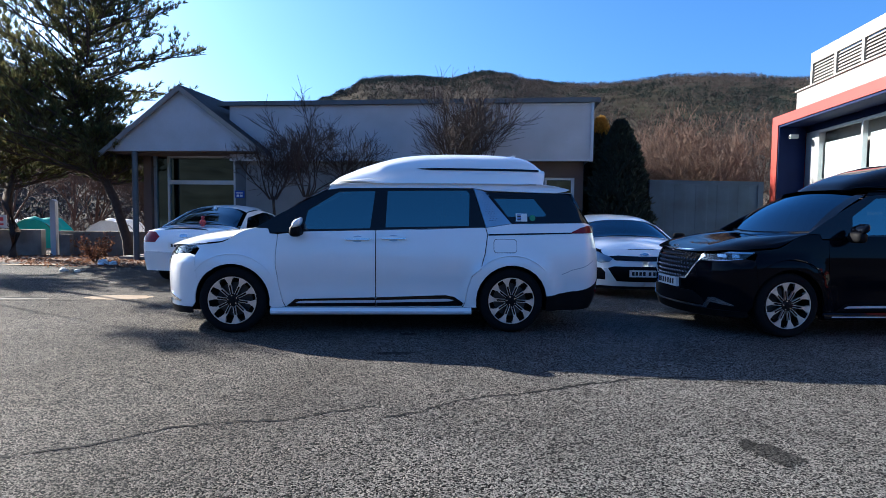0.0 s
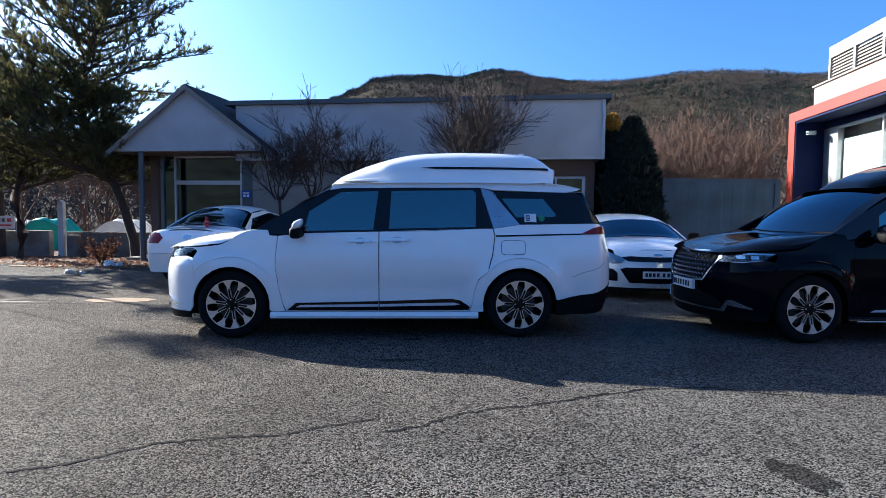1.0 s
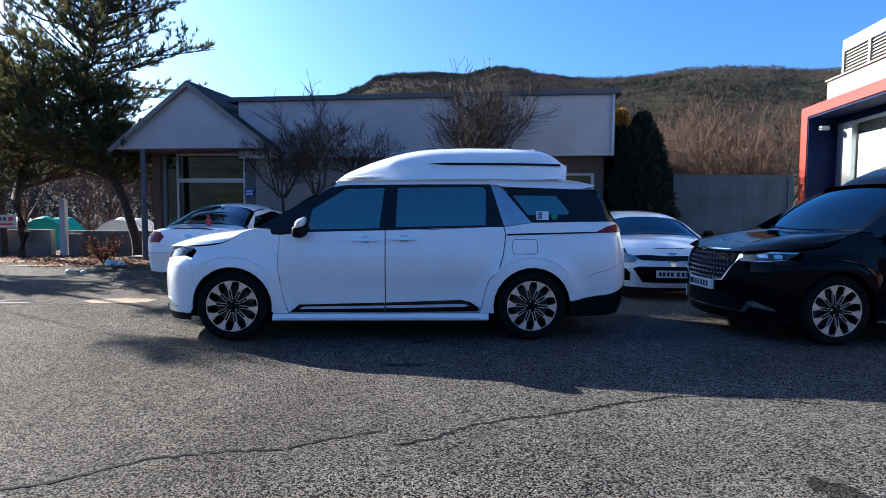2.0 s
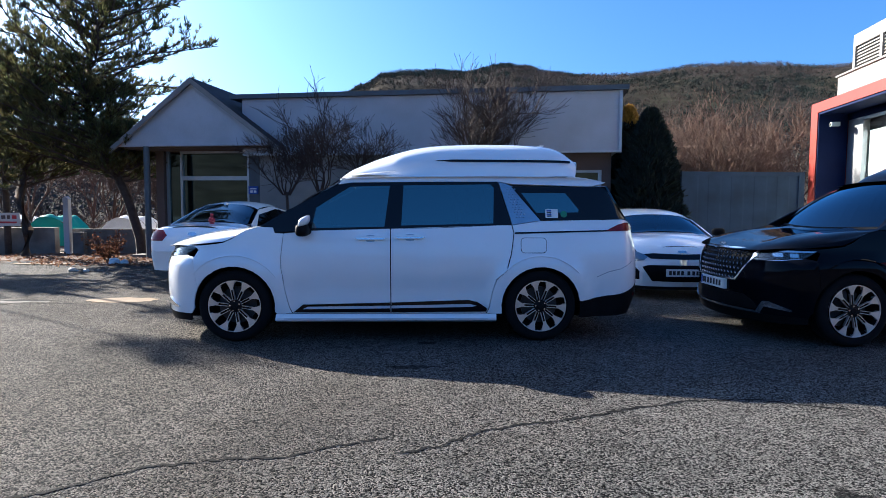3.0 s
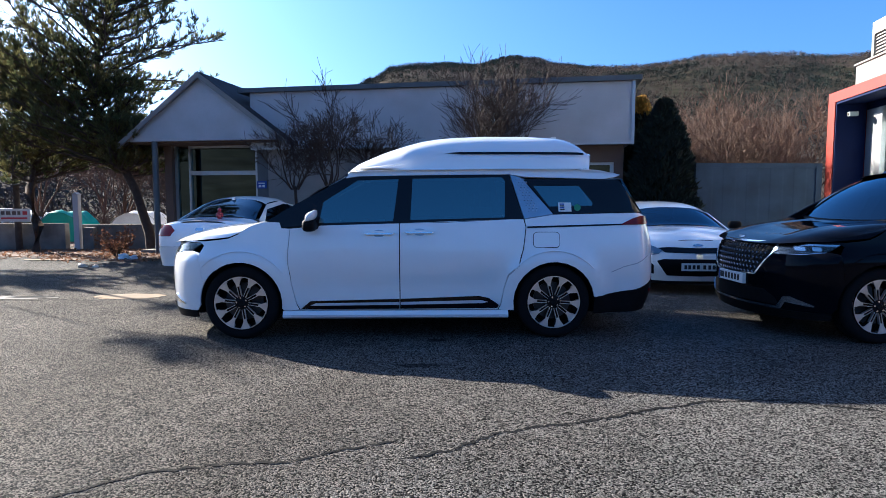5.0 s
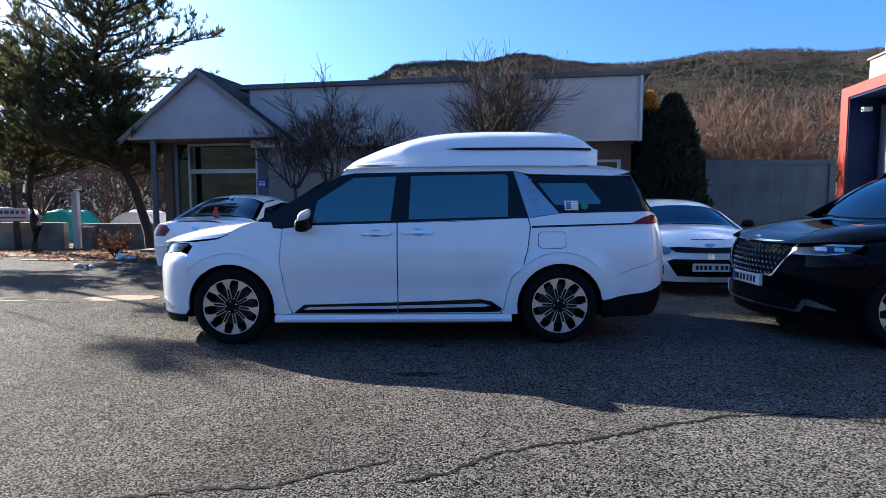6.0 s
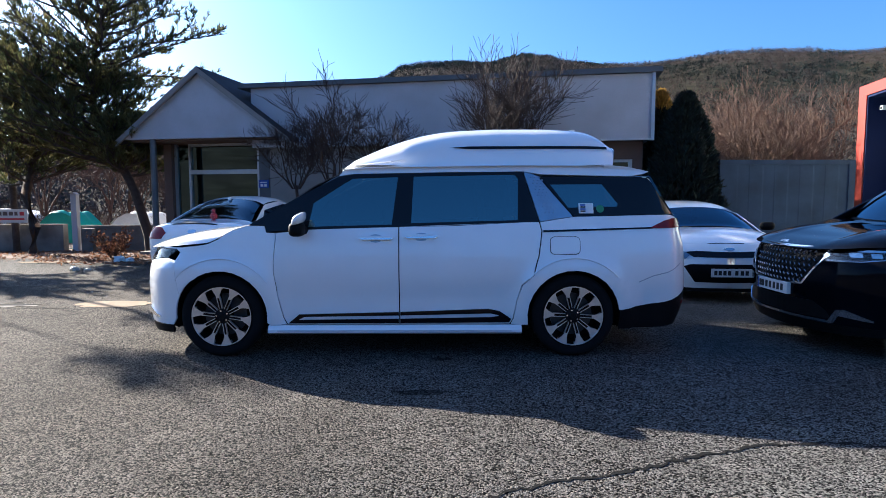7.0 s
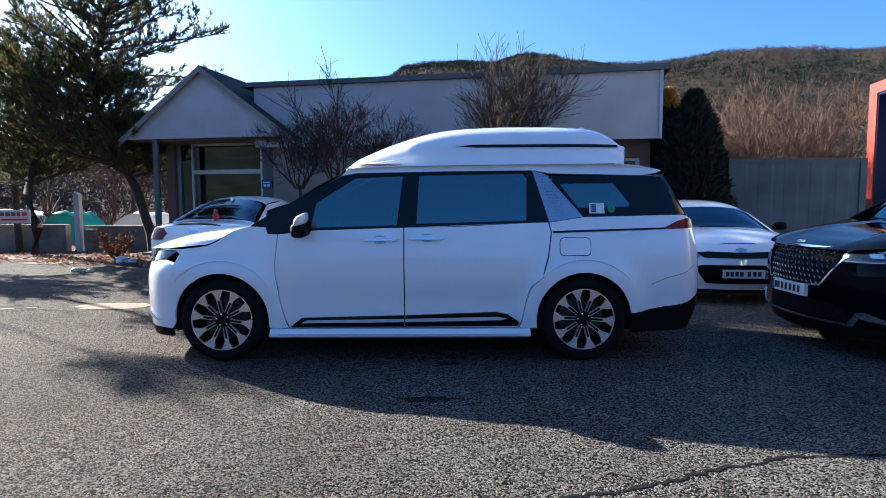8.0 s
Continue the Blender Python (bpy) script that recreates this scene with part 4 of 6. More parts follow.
    for flip in (1, -1):
        bm = grid(lambda u, w: (lambda q: (q[0], q[1] * flip, q[2]))(on_box(0.46 + 1.47 * u, 1.858 + (w - 0.5) * 0.026 * min(1, u * 8) + 0.004 * u, 0.006)), 24, 2)
        part("box_stripe", bm, GLOSS_BLACK, bx, "dark stripe", smooth=True)
        bm = grid(lambda u, w: (lambda q: (q[0], q[1] * flip, q[2]))(on_box(-0.46 + 0.52 * u, 1.70 + 0.05 * u ** 0.8 + (w - 0.5) * 0.02 * (1 - u), 0.01 * math.sin(math.pi * w))), 12, 4)
        part("box_crease", bm, paint, bx, smooth=True)
    part("seam", grid(lambda u, w: (-0.45 + 2.4 * u, -0.66 + 1.32 * w, 1.703), 4, 4), paint, bx)
    part("antenna_fin", prism([(1.58, 2.045), (1.73, 2.03), (1.75, 2.094), (1.71, 2.096)], lambda a, b, d: (a, d, b), -0.02, 0.02), paint, v, smooth=False, bevel=0.006)

    # sides
    front_door = [(-1.0595, 1.095), (-0.77, 1.125), (0.008, 1.148), (0.012, 0.29), (-0.975, 0.29), (-0.9995, 0.34), (-1.0495, 0.56), (-1.0795, 0.75), (-1.0795, 0.87)]
    slide_door = [(0.018, 1.148), (1.06, 1.185), (1.245, 1.187), (1.265, 1.11), (1.235, 0.89), (1.185, 0.735), (1.085, 0.64), (1.045, 0.51), (1.015, 0.35), (0.99, 0.29), (0.022, 0.29)]
    quarter = [(1.257, 1.187), (1.55, 1.232), (2.40, 1.25), (2.47, 1.235), ("r", 0.80, 1.22), ("r", 0.78, 0.6), (2.42, 0.50), (2.31, 0.478), (1.965, 0.42)] + arc(wr, wz, ra, 8, 191) + [(1.0, 0.288), (1.022, 0.345), (1.053, 0.51), (1.095, 0.635), (1.195, 0.73), (1.245, 0.89), (1.275, 1.11)]
    for flip in (1, -1):
        fd = part("front_door", sh.lay([front_door], mirror=flip), paint, v, smooth=True)
        sd = part("sliding_door", sh.lay([slide_door], mirror=flip), paint, v, smooth=True)
        part("quarter_panel", sh.lay([quarter], mirror=flip), paint, v, smooth=True)
        for d, xa, xb in ((fd, -0.34, -0.03), (sd, 0.06, 0.36)):
            zc = 1.048 if xa < 0 else 1.06
            # no hollow here: a flat grey patch paints the shade behind the handle
            part("handle_shade", sh.lay([[(xa + 0.09, zc + 0.01), (xa + 0.11, zc + 0.03), (xa + 0.15, zc + 0.037), (xa + 0.19, zc + 0.03), (xa + 0.21, zc + 0.01), (xa + 0.19, zc - 0.03), (xa + 0.15, zc - 0.036), (xa + 0.11, zc - 0.03)]], out=0.0015, thick=0.001, mirror=flip, step=0.2), SATIN, d)
            hd = part("door_handle", sh.lay([[(xa, zc), (xa + 0.03, zc + 0.019), (xb - 0.03, zc + 0.019), (xb, zc + 0.004), (xb - 0.03, zc - 0.017), (xa + 0.03, zc - 0.017)]], out=0.034, thick=0.034, mirror=flip, step=0.04), paint, d, smooth=False)
            part("handle_strip", sh.lay([[(xa + 0.01, zc - 0.004), (xb - 0.01, zc + 0.0), (xb - 0.03, zc - 0.012), (xa + 0.03, zc - 0.012)]], out=0.0365, thick=0.004, mirror=flip), CHROME, hd)
        for d, pts, st in ((fd, [(-0.965, 0.30), (-0.87, 0.378), (0.010, 0.398), (0.010, 0.30)], [(-0.87, 0.334), (-0.82, 0.357), (0.010, 0.368), (0.010, 0.342)]), (sd, [(0.024, 0.30), (0.024, 0.398), (0.80, 0.425), (0.90, 0.405), (1.005, 0.335), (0.985, 0.305)], [(0.024, 0.342), (0.024, 0.368), (0.82, 0.384), (0.89, 0.368), (0.84, 0.356)])):
            tr = part("door_cladding", sh.lay([pts], out=0.016, thick=0.018, mirror=flip), GLOSS_BLACK, d, "gloss black lower cladding", smooth=True)
            part("cladding_strip", sh.lay([st], out=0.022, thick=0.008, mirror=flip), STRIP, tr)
        pil = [[(-1.30, 1.168), (-1.165, 1.16), (-1.148, 1.108), (-0.77, 1.130), (-0.785, 1.15), (-0.745, 1.362), (-0.41, 1.578), (-0.40, 1.614), (-0.53, 1.594), (-0.72, 1.497), (-1.04, 1.325)],
               [(-0.77, 1.130), (0.5, 1.155), (1.25, 1.192), (1.245, 1.21), (0.12, 1.180), (-0.05, 1.168), (-0.785, 1.15)],
               [(-0.41, 1.578), (0.0, 1.592), (0.14, 1.596), (1.04, 1.612), (1.12, 1.615), (1.115, 1.634), (0.4, 1.628), (-0.40, 1.614)],
               [(-0.05, 1.168), (0.12, 1.180), (0.14, 1.596), (0.0, 1.592)],
               [(1.06, 1.203), (1.245, 1.21), (1.12, 1.615), (1.04, 1.612), (1.075, 1.575)]]
        part("window_surround", sh.lay(pil, mirror=flip), GLOSS_BLACK, v, "gloss black window surround", smooth=True)
        part("front_window", sh.lay([[(-0.785, 1.15), (-0.05, 1.168), (0.0, 1.592), (-0.41, 1.578), (-0.745, 1.362)]], out=-0.006, thick=0.0, mirror=flip), CAR_GLASS, fd, "tinted glass", smooth=True)
        part("sliding_window", sh.lay([[(0.12, 1.180), (1.06, 1.203), (1.075, 1.575), (1.04, 1.612), (0.14, 1.596)]], out=-0.006, thick=0.0, mirror=flip), CAR_GLASS, sd, "tinted glass", smooth=True)
        part("quarter_trim", sh.lay([[(1.255, 1.192), (1.545, 1.236), (1.38, 1.43), (1.25, 1.592), (1.21, 1.612), (1.125, 1.632)]], out=0.002, mirror=flip), SATIN, v, "satin metal pillar trim with fine pattern", smooth=True)
        bm = bmesh.new()
        for r in range(13):
            for c in range(3):
                z = 1.27 + r * 0.026
                x = 1.275 + (1.62 - z) * 0.36 + c * 0.036 + 0.018 * (r % 2) - 0.1
                q = sh.at(x, z, 0.002)
                vs = [bm.verts.new((q.x + dx, (q.y - o) * flip, q.z + dz)) for dx, dz, o in ((-0.013, 0, 0), (0, 0.011, 0), (0.013, 0, 0), (0, -0.011, 0), (0, 0, 0.006))]
                for i in range(4):
                    bm.faces.new((vs[i], vs[(i + 1) % 4], vs[4]))
        part("trim_pattern", bm, SATIN, v)
        qb = [[(1.262, 1.588), (1.355, 1.522), (1.51, 1.313), (1.555, 1.236)], [(1.262, 1.588), (2.12, 1.588), (1.82, 1.524), (1.355, 1.522)], [(2.12, 1.588), (2.23, 1.575), (2.44, 1.26), (1.953, 1.35), (1.82, 1.524)], [(1.953, 1.35), (2.44, 1.26), (1.94, 1.322)], [(1.555, 1.236), (2.44, 1.26), (1.94, 1.322), (1.51, 1.313)]]
        part("rear_window_surround", sh.lay(qb, mirror=flip), GLOSS_BLACK, v, "gloss black rear side surround", smooth=True)
        qw = part("rear_side_window", sh.lay([[(1.355, 1.522), (1.82, 1.524), (1.953, 1.35), (1.94, 1.322), (1.51, 1.313)]], out=-0.005, thick=0.0, mirror=flip), CAR_GLASS, v, "tinted glass", smooth=True)
        if stickers and flip == 1:
            st = part("paper_sticker", sh.lay([[(1.60, 1.262), (1.60, 1.352), (1.73, 1.352), (1.73, 1.262)]], out=0.004, thick=0.002), PLATE, v, "white printed sticker with bars")
            for i in range(4):
                part("sticker_bar", sh.lay([[(1.615, 1.275 + i * 0.018), (1.615, 1.287 + i * 0.018), (1.66, 1.287 + i * 0.018), (1.66, 1.275 + i * 0.018)]], out=0.007, thick=0.002), BLUE_PRINT if i % 2 else INK, st)
            part("round_sticker", sh.lay([arc(1.79, 1.302, 0.034, 0, 345, 23)], out=0.004, thick=0.002, step=0.2), GREEN_PRINT, v, "round green sticker")
        part("waist_strip", sh.lay([[(1.28, 1.098), (1.28, 1.116), (2.24, 1.142), (2.24, 1.128)]], out=0.005, thick=0.006, mirror=flip), GLOSS_BLACK, v, "dark waist strip")
        part("tail_light", sh.lay([[(2.22, 1.13), (2.34, 1.195), (2.42, 1.215), ("r", 0.70, 1.21), ("r", 0.70, 1.14)]], out=0.010, thick=0.012, mirror=flip), RED_LENS, v, "dark red tail light", smooth=True)
        part("fuel_flap_gap", sh.lay([round_rect(1.337, 1.603, 0.905, 1.062, 0.04)], out=0.0025, thick=0.002, mirror=flip, step=0.035), BLACK_TRIM, v)
        part("fuel_flap", sh.lay([round_rect(1.342, 1.598, 0.910, 1.057, 0.037)], out=0.0055, thick=0.002, mirror=flip, step=0.035), paint, v)
        # flat grey strip paints the crease's shading line; the panel stays smooth
        part("painted_crease_line", sh.lay([[(2.12, 0.66), (2.12, 0.668), (2.5, 0.83), (2.5, 0.822)]], out=0.0012, thick=0.0, mirror=flip), SATIN, v)
        for wx, a0, a1 in ((wf, 35, 140), (wr, 42, 140)):
            part("arch_crease", sh.lay([arc(wx, wz, ra + 0.105, a0, a1, 18) + arc(wx, wz, ra + 0.114, a1, a0, 18)], out=0.004, thick=0.006, mirror=flip), paint, v, smooth=True)
            bm = grid(lambda u, w: (wx + 0.412 * math.cos(math.pi * 1.16 * u - 0.25), flip * (-0.97 + 0.5 * w), wz + 0.412 * math.sin(math.pi * 1.16 * u - 0.25)), 18, 2)
            part("arch_liner", bm, BLACK_TRIM, v, smooth=True)
        sill = prism([(-1.0, 0.285), (-1.015, 0.262), (-1.03, 0.25), (-1.03, 0.225), (-0.99, 0.205), (-0.8, 0.205), (-0.8, 0.285)], lambda a, b, d: (d, a * flip, b), -1.135, 1.09)
        sl = part("side_step", sill, paint, v, "painted side step with chrome tread")
        part("step_tread", box(-1.05, 1.0, min(-1.035 * flip, -1.0 * flip), max(-1.035 * flip, -1.0 * flip), 0.236, 0.248), STRIP, sl)
        # mirror
        sgn = flip
        mm = bmesh.new()
        bmesh.ops.create_uvsphere(mm, u_segments=20, v_segments=12, radius=1.0)
        for q in mm.verts:
            c = q.co
            q.co = Vector((-0.825 + 0.053 * math.copysign(abs(c.x) ** 0.75, c.x), sgn * (-1.10 + 0.11 * math.copysign(abs(c.y) ** 0.6, c.y)), 1.222 + 0.046 * math.copysign(abs(c.z) ** 0.65, c.z) + 0.035 * c.x))
        mr = part("mirror_cap", mm, paint, v, "painted mirror housing", smooth=True)
        mm = bmesh.new()
        bmesh.ops.create_uvsphere(mm, u_segments=20, v_segments=12, radius=1.0)
        for q in mm.verts:
            c = q.co
            q.co = Vector((-0.845 + 0.062 * math.copysign(abs(c.x) ** 0.7, c.x), sgn * (-1.09 + 0.105 * math.copysign(abs(c.y) ** 0.6, c.y)), 1.135 + 0.062 * math.copysign(abs(c.z) ** 0.6, c.z)))
        part("mirror_base", mm, BLACK_TRIM, mr, smooth=True)
        part("mirror_arm", tube([(-0.83, sgn * -1.05, 1.12), (-0.82, sgn * -0.95, 1.12)], [0.035, 0.04], 8), BLACK_TRIM, mr)
    part("inner_shell", sh.lay([[(-1.98, 0.8), (-1.3, 1.09), (2.3, 1.15), (2.4, 0.5), (1.97, 0.42)] + arc(wr, wz, ra + 0.01, 8, 176, 8) + [(1.1, 0.28), (-1.1, 0.28)] + arc(wf, wz, ra + 0.01, -8, 150, 8)], out=-0.03, thick=0.0, both=True, step=0.15), BLACK_TRIM, v)

    # tail
    part("tailgate", sh.lay([[("r", 0.79, 1.22), ("r", 0.0, 1.22), ("r", 0.0, 0.60), ("r", 0.77, 0.6)]], both=True), paint, v, smooth=True)
    part("rear_window", sh.lay([[("r", 0.80, 1.245), ("r", 0.0, 1.24), ("r", 0.0, 1.62), ("r", 0.70, 1.6)]], out=-0.004, both=True), DARK_GLASS, v, smooth=True)
    part("rear_bumper", sh.lay([[(1.945, 0.25), (1.955, 0.412), (2.31, 0.472), (2.42, 0.492), ("r", 0.78, 0.592), ("r", 0.0, 0.592), ("r", 0.0, 0.26), (2.45, 0.27), (2.25, 0.255)]], out=0.003, both=True), BLACK_TRIM, v, "black lower rear bumper", smooth=True)
    part("reflector", sh.lay([[("r", 0.86, 0.455), ("r", 0.86, 0.485), ("r", 0.70, 0.485), ("r", 0.70, 0.455)]], out=0.01, mirror=1), RED_LENS, v)
    part("reflector", sh.lay([[("r", 0.86, 0.455), ("r", 0.86, 0.485), ("r", 0.70, 0.485), ("r", 0.70, 0.455)]], out=0.01, mirror=-1), RED_LENS, v)

    # inside
    part("underbody", box(-2.2, 2.4, -0.62, 0.62, 0.2, 0.75), BLACK_TRIM, v)
    part("cabin_floor", box(-1.0, 2.3, -0.88, 0.88, 0.80, 0.84), INTERIOR, v)
    part("dashboard", box(-1.25, -0.85, -0.85, 0.85, 0.9, 1.14), INTERIOR, v, bevel=0.04)
    for sx in (-0.15, 0.8, 1.55):
        for sy in (-0.42, 0.42):
            st = part("seat_back", box(sx, sx + 0.16, sy - 0.24, sy + 0.24, 0.84, 1.3), INTERIOR, v, bevel=0.04)
            part("headrest", box(sx + 0.05, sx + 0.15, sy - 0.12, sy + 0.12, 1.31, 1.47), INTERIOR, st, bevel=0.03)
    wheel_ring = bmesh.new()
    n = 24
    tube([(-0.62 + 0.06 * math.sin(2 * math.pi * k / n) * -1, -0.42 + 0.17 * math.cos(2 * math.pi * k / n), 1.10 + 0.16 * math.sin(2 * math.pi * k / n)) for k in range(n + 1)], [0.014] * (n + 1), 6, wheel_ring)
    part("steering_wheel", wheel_ring, INTERIOR, v, smooth=True)

    # wheels
    for i, (wx, fl) in enumerate(((wf, 1), (wr, 1), (wf, -1), (wr, -1))):
        star_wheel(v, wx, -1.0 * fl, wz, 0.263, fl, (8, 3, 0, 14)[i])
    return v


minivan("white_minivan", "white minivan with a raised roof box parked in the yard", Matrix.Translation((0, 1.0, 0)), WHITE_PAINT, stickers=True)
minivan("black_minivan", "glossy black minivan with a raised roof and chrome grille", Matrix.Translation((6.14, 0.67, 0)), BLACK_PAINT)

def small_car(name, label, m, spec):
    """A hatchback or sedan that faces -x, from its profile tables."""
    c = thing(name, label, "car", m)
    wf, wr, r = spec["wf"], spec["wr"], spec["r"]
    ra = r + 0.035
    sh = Shell(spec["half"], spec["nose"], spec["tail"], spec["waist"], spec["lean"], 0.05, ((wf, r), (wr, r)), ra, spec["front_run"], spec["rear_run"], 0.55)
    top, belt, paint = spec["top"], spec["belt"], spec["paint"]
    xa, xs, xr, xb, xe = spec["cuts"]

    def deck(x0, x1, crown, inset=0.0, n=12, ease=False):
        def f(u, w):
            k = 2 * w - 1
            x = x0 + (x1 - x0) * u
            z = smooth_table(top, x)
            hw = sh.half_at(x, min(z, 1.4)) - inset
            ramp = min(1.0, abs(x - x0) / 0.3) if ease else 1.0
            return (x, k * hw, z - 0.05 * abs(k) ** 6 + crown * ramp * (1 - k * k))
        return grid(f, n, 18)
    x_nose = lerp_table(spec["nose"], top[0][1]) + 0.01
    x_tail = lerp_table(spec["tail"], top[-1][1]) - 0.01
    part("bonnet", deck(x_nose, xa, 0.03, 0.0, 16, True), paint, c, smooth=True)
    part("windscreen", deck(xa, xs, 0.05, 0.05), DARK_GLASS, c, smooth=True)
    part("roof", deck(xs, xr, 0.05), paint, c, smooth=True)
    part("rear_window", deck(xr, xb, 0.05, 0.06), DARK_GLASS, c, smooth=True)
    part("boot_lid", deck(xb, x_tail, 0.02, 0.0), paint, c, smooth=True)
    lz = lambda x: lerp_table(belt, x)
    tz = lambda x: smooth_table(top, x) - 0.045
    for flip in (1, -1):
        for nm, x0, x1 in (("front_side_panel", None, -0.95 + spec["shift"]), ("front_door", -0.942 + spec["shift"], 0.12 + spec["shift"]), ("rear_door", 0.128 + spec["shift"], 0.95 + spec["shift"]), ("rear_side_panel", 0.958 + spec["shift"], None)):
            pts = []
            if x0 is None:
                pts += [("f", spec["lamp_y"], 0.50), ("f", spec["lamp_y"], top[0][1] - 0.17), (-1.55 + spec["shift"], top[0][1] - 0.10), (-1.5 + spec["shift"], tz(-1.5 + spec["shift"]) - 0.01)]
                pts += [(xa, tz(xa)), (x1, lz(x1)), (x1, 0.22), (wf + ra + 0.01, 0.22)] + arc(wf, r, ra, -10, 175, 10) + [(wf - ra - 0.03, 0.32), (-1.8 + spec["shift"], 0.46)]
            elif x1 is None:
                pts += [(x0, lz(x0)), (xb - 0.1, lz(xb - 0.1)), ("r", spec["half"] - 0.12, top[-1][1] - 0.06), ("r", spec["half"] - 0.15, 0.60), (wr + ra + 0.06, 0.42)] + arc(wr, r, ra, 5, 180, 10) + [(x0, 0.30)]
            else:
                pts += [(x0, lz(x0)), (x1, lz(x1)), (x1, 0.30 if nm == "rear_door" else 0.22), (x0, 0.22)]
            dr = part(nm, sh.lay([pts], mirror=flip), paint, c, smooth=True)
            if x0 is not None and x1 is not None:
                part("door_handle", sh.lay([round_rect(x1 - 0.24, x1 - 0.08, lz(x1) - 0.13, lz(x1) - 0.10, 0.012, 2)], out=0.02, thick=0.02, mirror=flip), paint, dr)
        # glasshouse
        zt = tz(0.0) - 0.02
        x_f, x_b = spec["glass"]
        gl = [(x_f, lz(x_f) + 0.015), (x_b, lz(x_b) + 0.02), (x_b - spec["kick"], tz(x_b - spec["kick"]) - 0.05), (0.3, tz(0.3) - 0.05), (xs + 0.05, tz(xs + 0.05) - 0.04)]
        part("side_window", sh.lay([gl], out=0.001, thick=0.008, mirror=flip), DARK_GLASS, c, "dark side glass", smooth=True)
        frame_pts = [(xa + 0.02, tz(xa + 0.02)), (xs, tz(xs)), ((xs + xr) / 2, tz((xs + xr) / 2)), (xr, tz(xr)), (xb - 0.05, tz(xb - 0.05)), (xb - 0.1, lz(xb - 0.1)), (0.0, lz(0.0)), (x_f - 0.1, lz(x_f - 0.1))]
        part("pillar", sh.lay([frame_pts], out=-0.004, mirror=flip), paint, c, smooth=True)
        part("centre_pillar", sh.lay([[(0.08 + spec["shift"], lz(0.1) + 0.02), (0.18 + spec["shift"], lz(0.1) + 0.02), (0.18 + spec["shift"], tz(0.2) - 0.05), (0.10 + spec["shift"], tz(0.1) - 0.05)]], out=0.006, thick=0.006, mirror=flip), GLOSS_BLACK, c)
        mm = bmesh.new()
        bmesh.ops.create_uvsphere(mm, u_segments=16, v_segments=10, radius=1.0)
        for q in mm.verts:
            k = q.co
            q.co = Vector((x_f + 0.02 + 0.06 * k.x, flip * (-spec["half"] - 0.09 + 0.11 * math.copysign(abs(k.y) ** 0.7, k.y)), lz(x_f) + 0.08 + 0.065 * math.copysign(abs(k.z) ** 0.7, k.z)))
        part("mirror", mm, BLACK_TRIM if spec["hatch"] else paint, c, smooth=True)
        hl = part("headlight", sh.lay([spec["headlight"]], out=0.016, thick=0.014, mirror=flip), LAMP_GLASS, c, "clear headlight", smooth=True)
        part("lamp_back", sh.lay([spec["headlight"]], out=0.005, thick=0.0, mirror=flip), SATIN, hl, smooth=True)
        lx = [sh.run(p) for p in spec["headlight"]]
        mx, mz = sum(a for a, b in lx) / len(lx), sum(b for a, b in lx) / len(lx)
        q = sh.at(mx, mz, 0.002)
        bulb = bmesh.new()
        bmesh.ops.create_uvsphere(bulb, u_segments=12, v_segments=8, radius=0.045, matrix=Matrix.Translation((q.x + 0.025, q.y * flip, q.z)))
        part("projector", bulb, CHROME, hl, smooth=True)
        part("tail_light", sh.lay([spec["taillight"]], out=0.008, thick=0.012, mirror=flip), RED_LENS, c, "red and clear tail light", smooth=True)
    z_h = top[0][1]
    part("front_bumper", sh.lay([[("f", spec["lamp_y"] + 0.005, 0.20), ("f", spec["lamp_y"] + 0.005, z_h - 0.175), ("f", 0.0, z_h - 0.10), ("f", 0.0, 0.20)], [("f", spec["lamp_y"], 0.20), ("f", spec["lamp_y"], 0.5), (-1.8 + spec["shift"], 0.455), (wf - ra - 0.03, 0.315), (wf - ra - 0.02, 0.20)]], both=True), paint, c, smooth=True)
    part("nose_panel", sh.lay([[("f", 0.0, z_h - 0.10), ("f", 0.0, z_h - 0.005), ("f", spec["lamp_y"] + 0.1, z_h - 0.02), ("f", spec["lamp_y"], z_h - 0.17)]], both=True), paint, c, smooth=True)
    if spec["hatch"]:
        part("upper_grille", sh.lay([[("f", 0.0, 0.615), ("f", 0.0, 0.685), ("f", 0.42, 0.70), ("f", 0.56, 0.685), ("f", 0.47, 0.625)]], out=0.006, thick=0.012, both=True), GLOSS_BLACK, c, "slim black grille", smooth=True)
        part("emblem", sh.lay([[("f", 0.0, 0.705), ("f", 0.0, 0.742), ("f", 0.055, 0.736), ("f", 0.075, 0.723), ("f", 0.055, 0.711)]], out=0.006, thick=0.008, both=True), CHROME, c, "oval badge")
        part("lower_grille", sh.lay([[("f", 0.0, 0.28), ("f", 0.0, 0.53), ("f", 0.50, 0.53), ("f", 0.585, 0.50), ("f", 0.44, 0.29)]], out=0.005, thick=0.012, both=True), BLACK_TRIM, c, "black lower grille", smooth=True)
        for flip in (1, -1):
            part("fog_light_recess", sh.lay([[("f", 0.61, 0.31), ("f", 0.62, 0.43), ("f", 0.68, 0.50), ("f", 0.78, 0.50), ("f", 0.80, 0.36), ("f", 0.74, 0.31)]], out=0.005, thick=0.01, mirror=flip), BLACK_TRIM, c)
        part("front_lip", sh.lay([[("f", 0.0, 0.16), ("f", 0.0, 0.205), ("f", 0.7, 0.21), ("f", 0.72, 0.17)]], out=0.008, both=True), BLACK_TRIM, c)
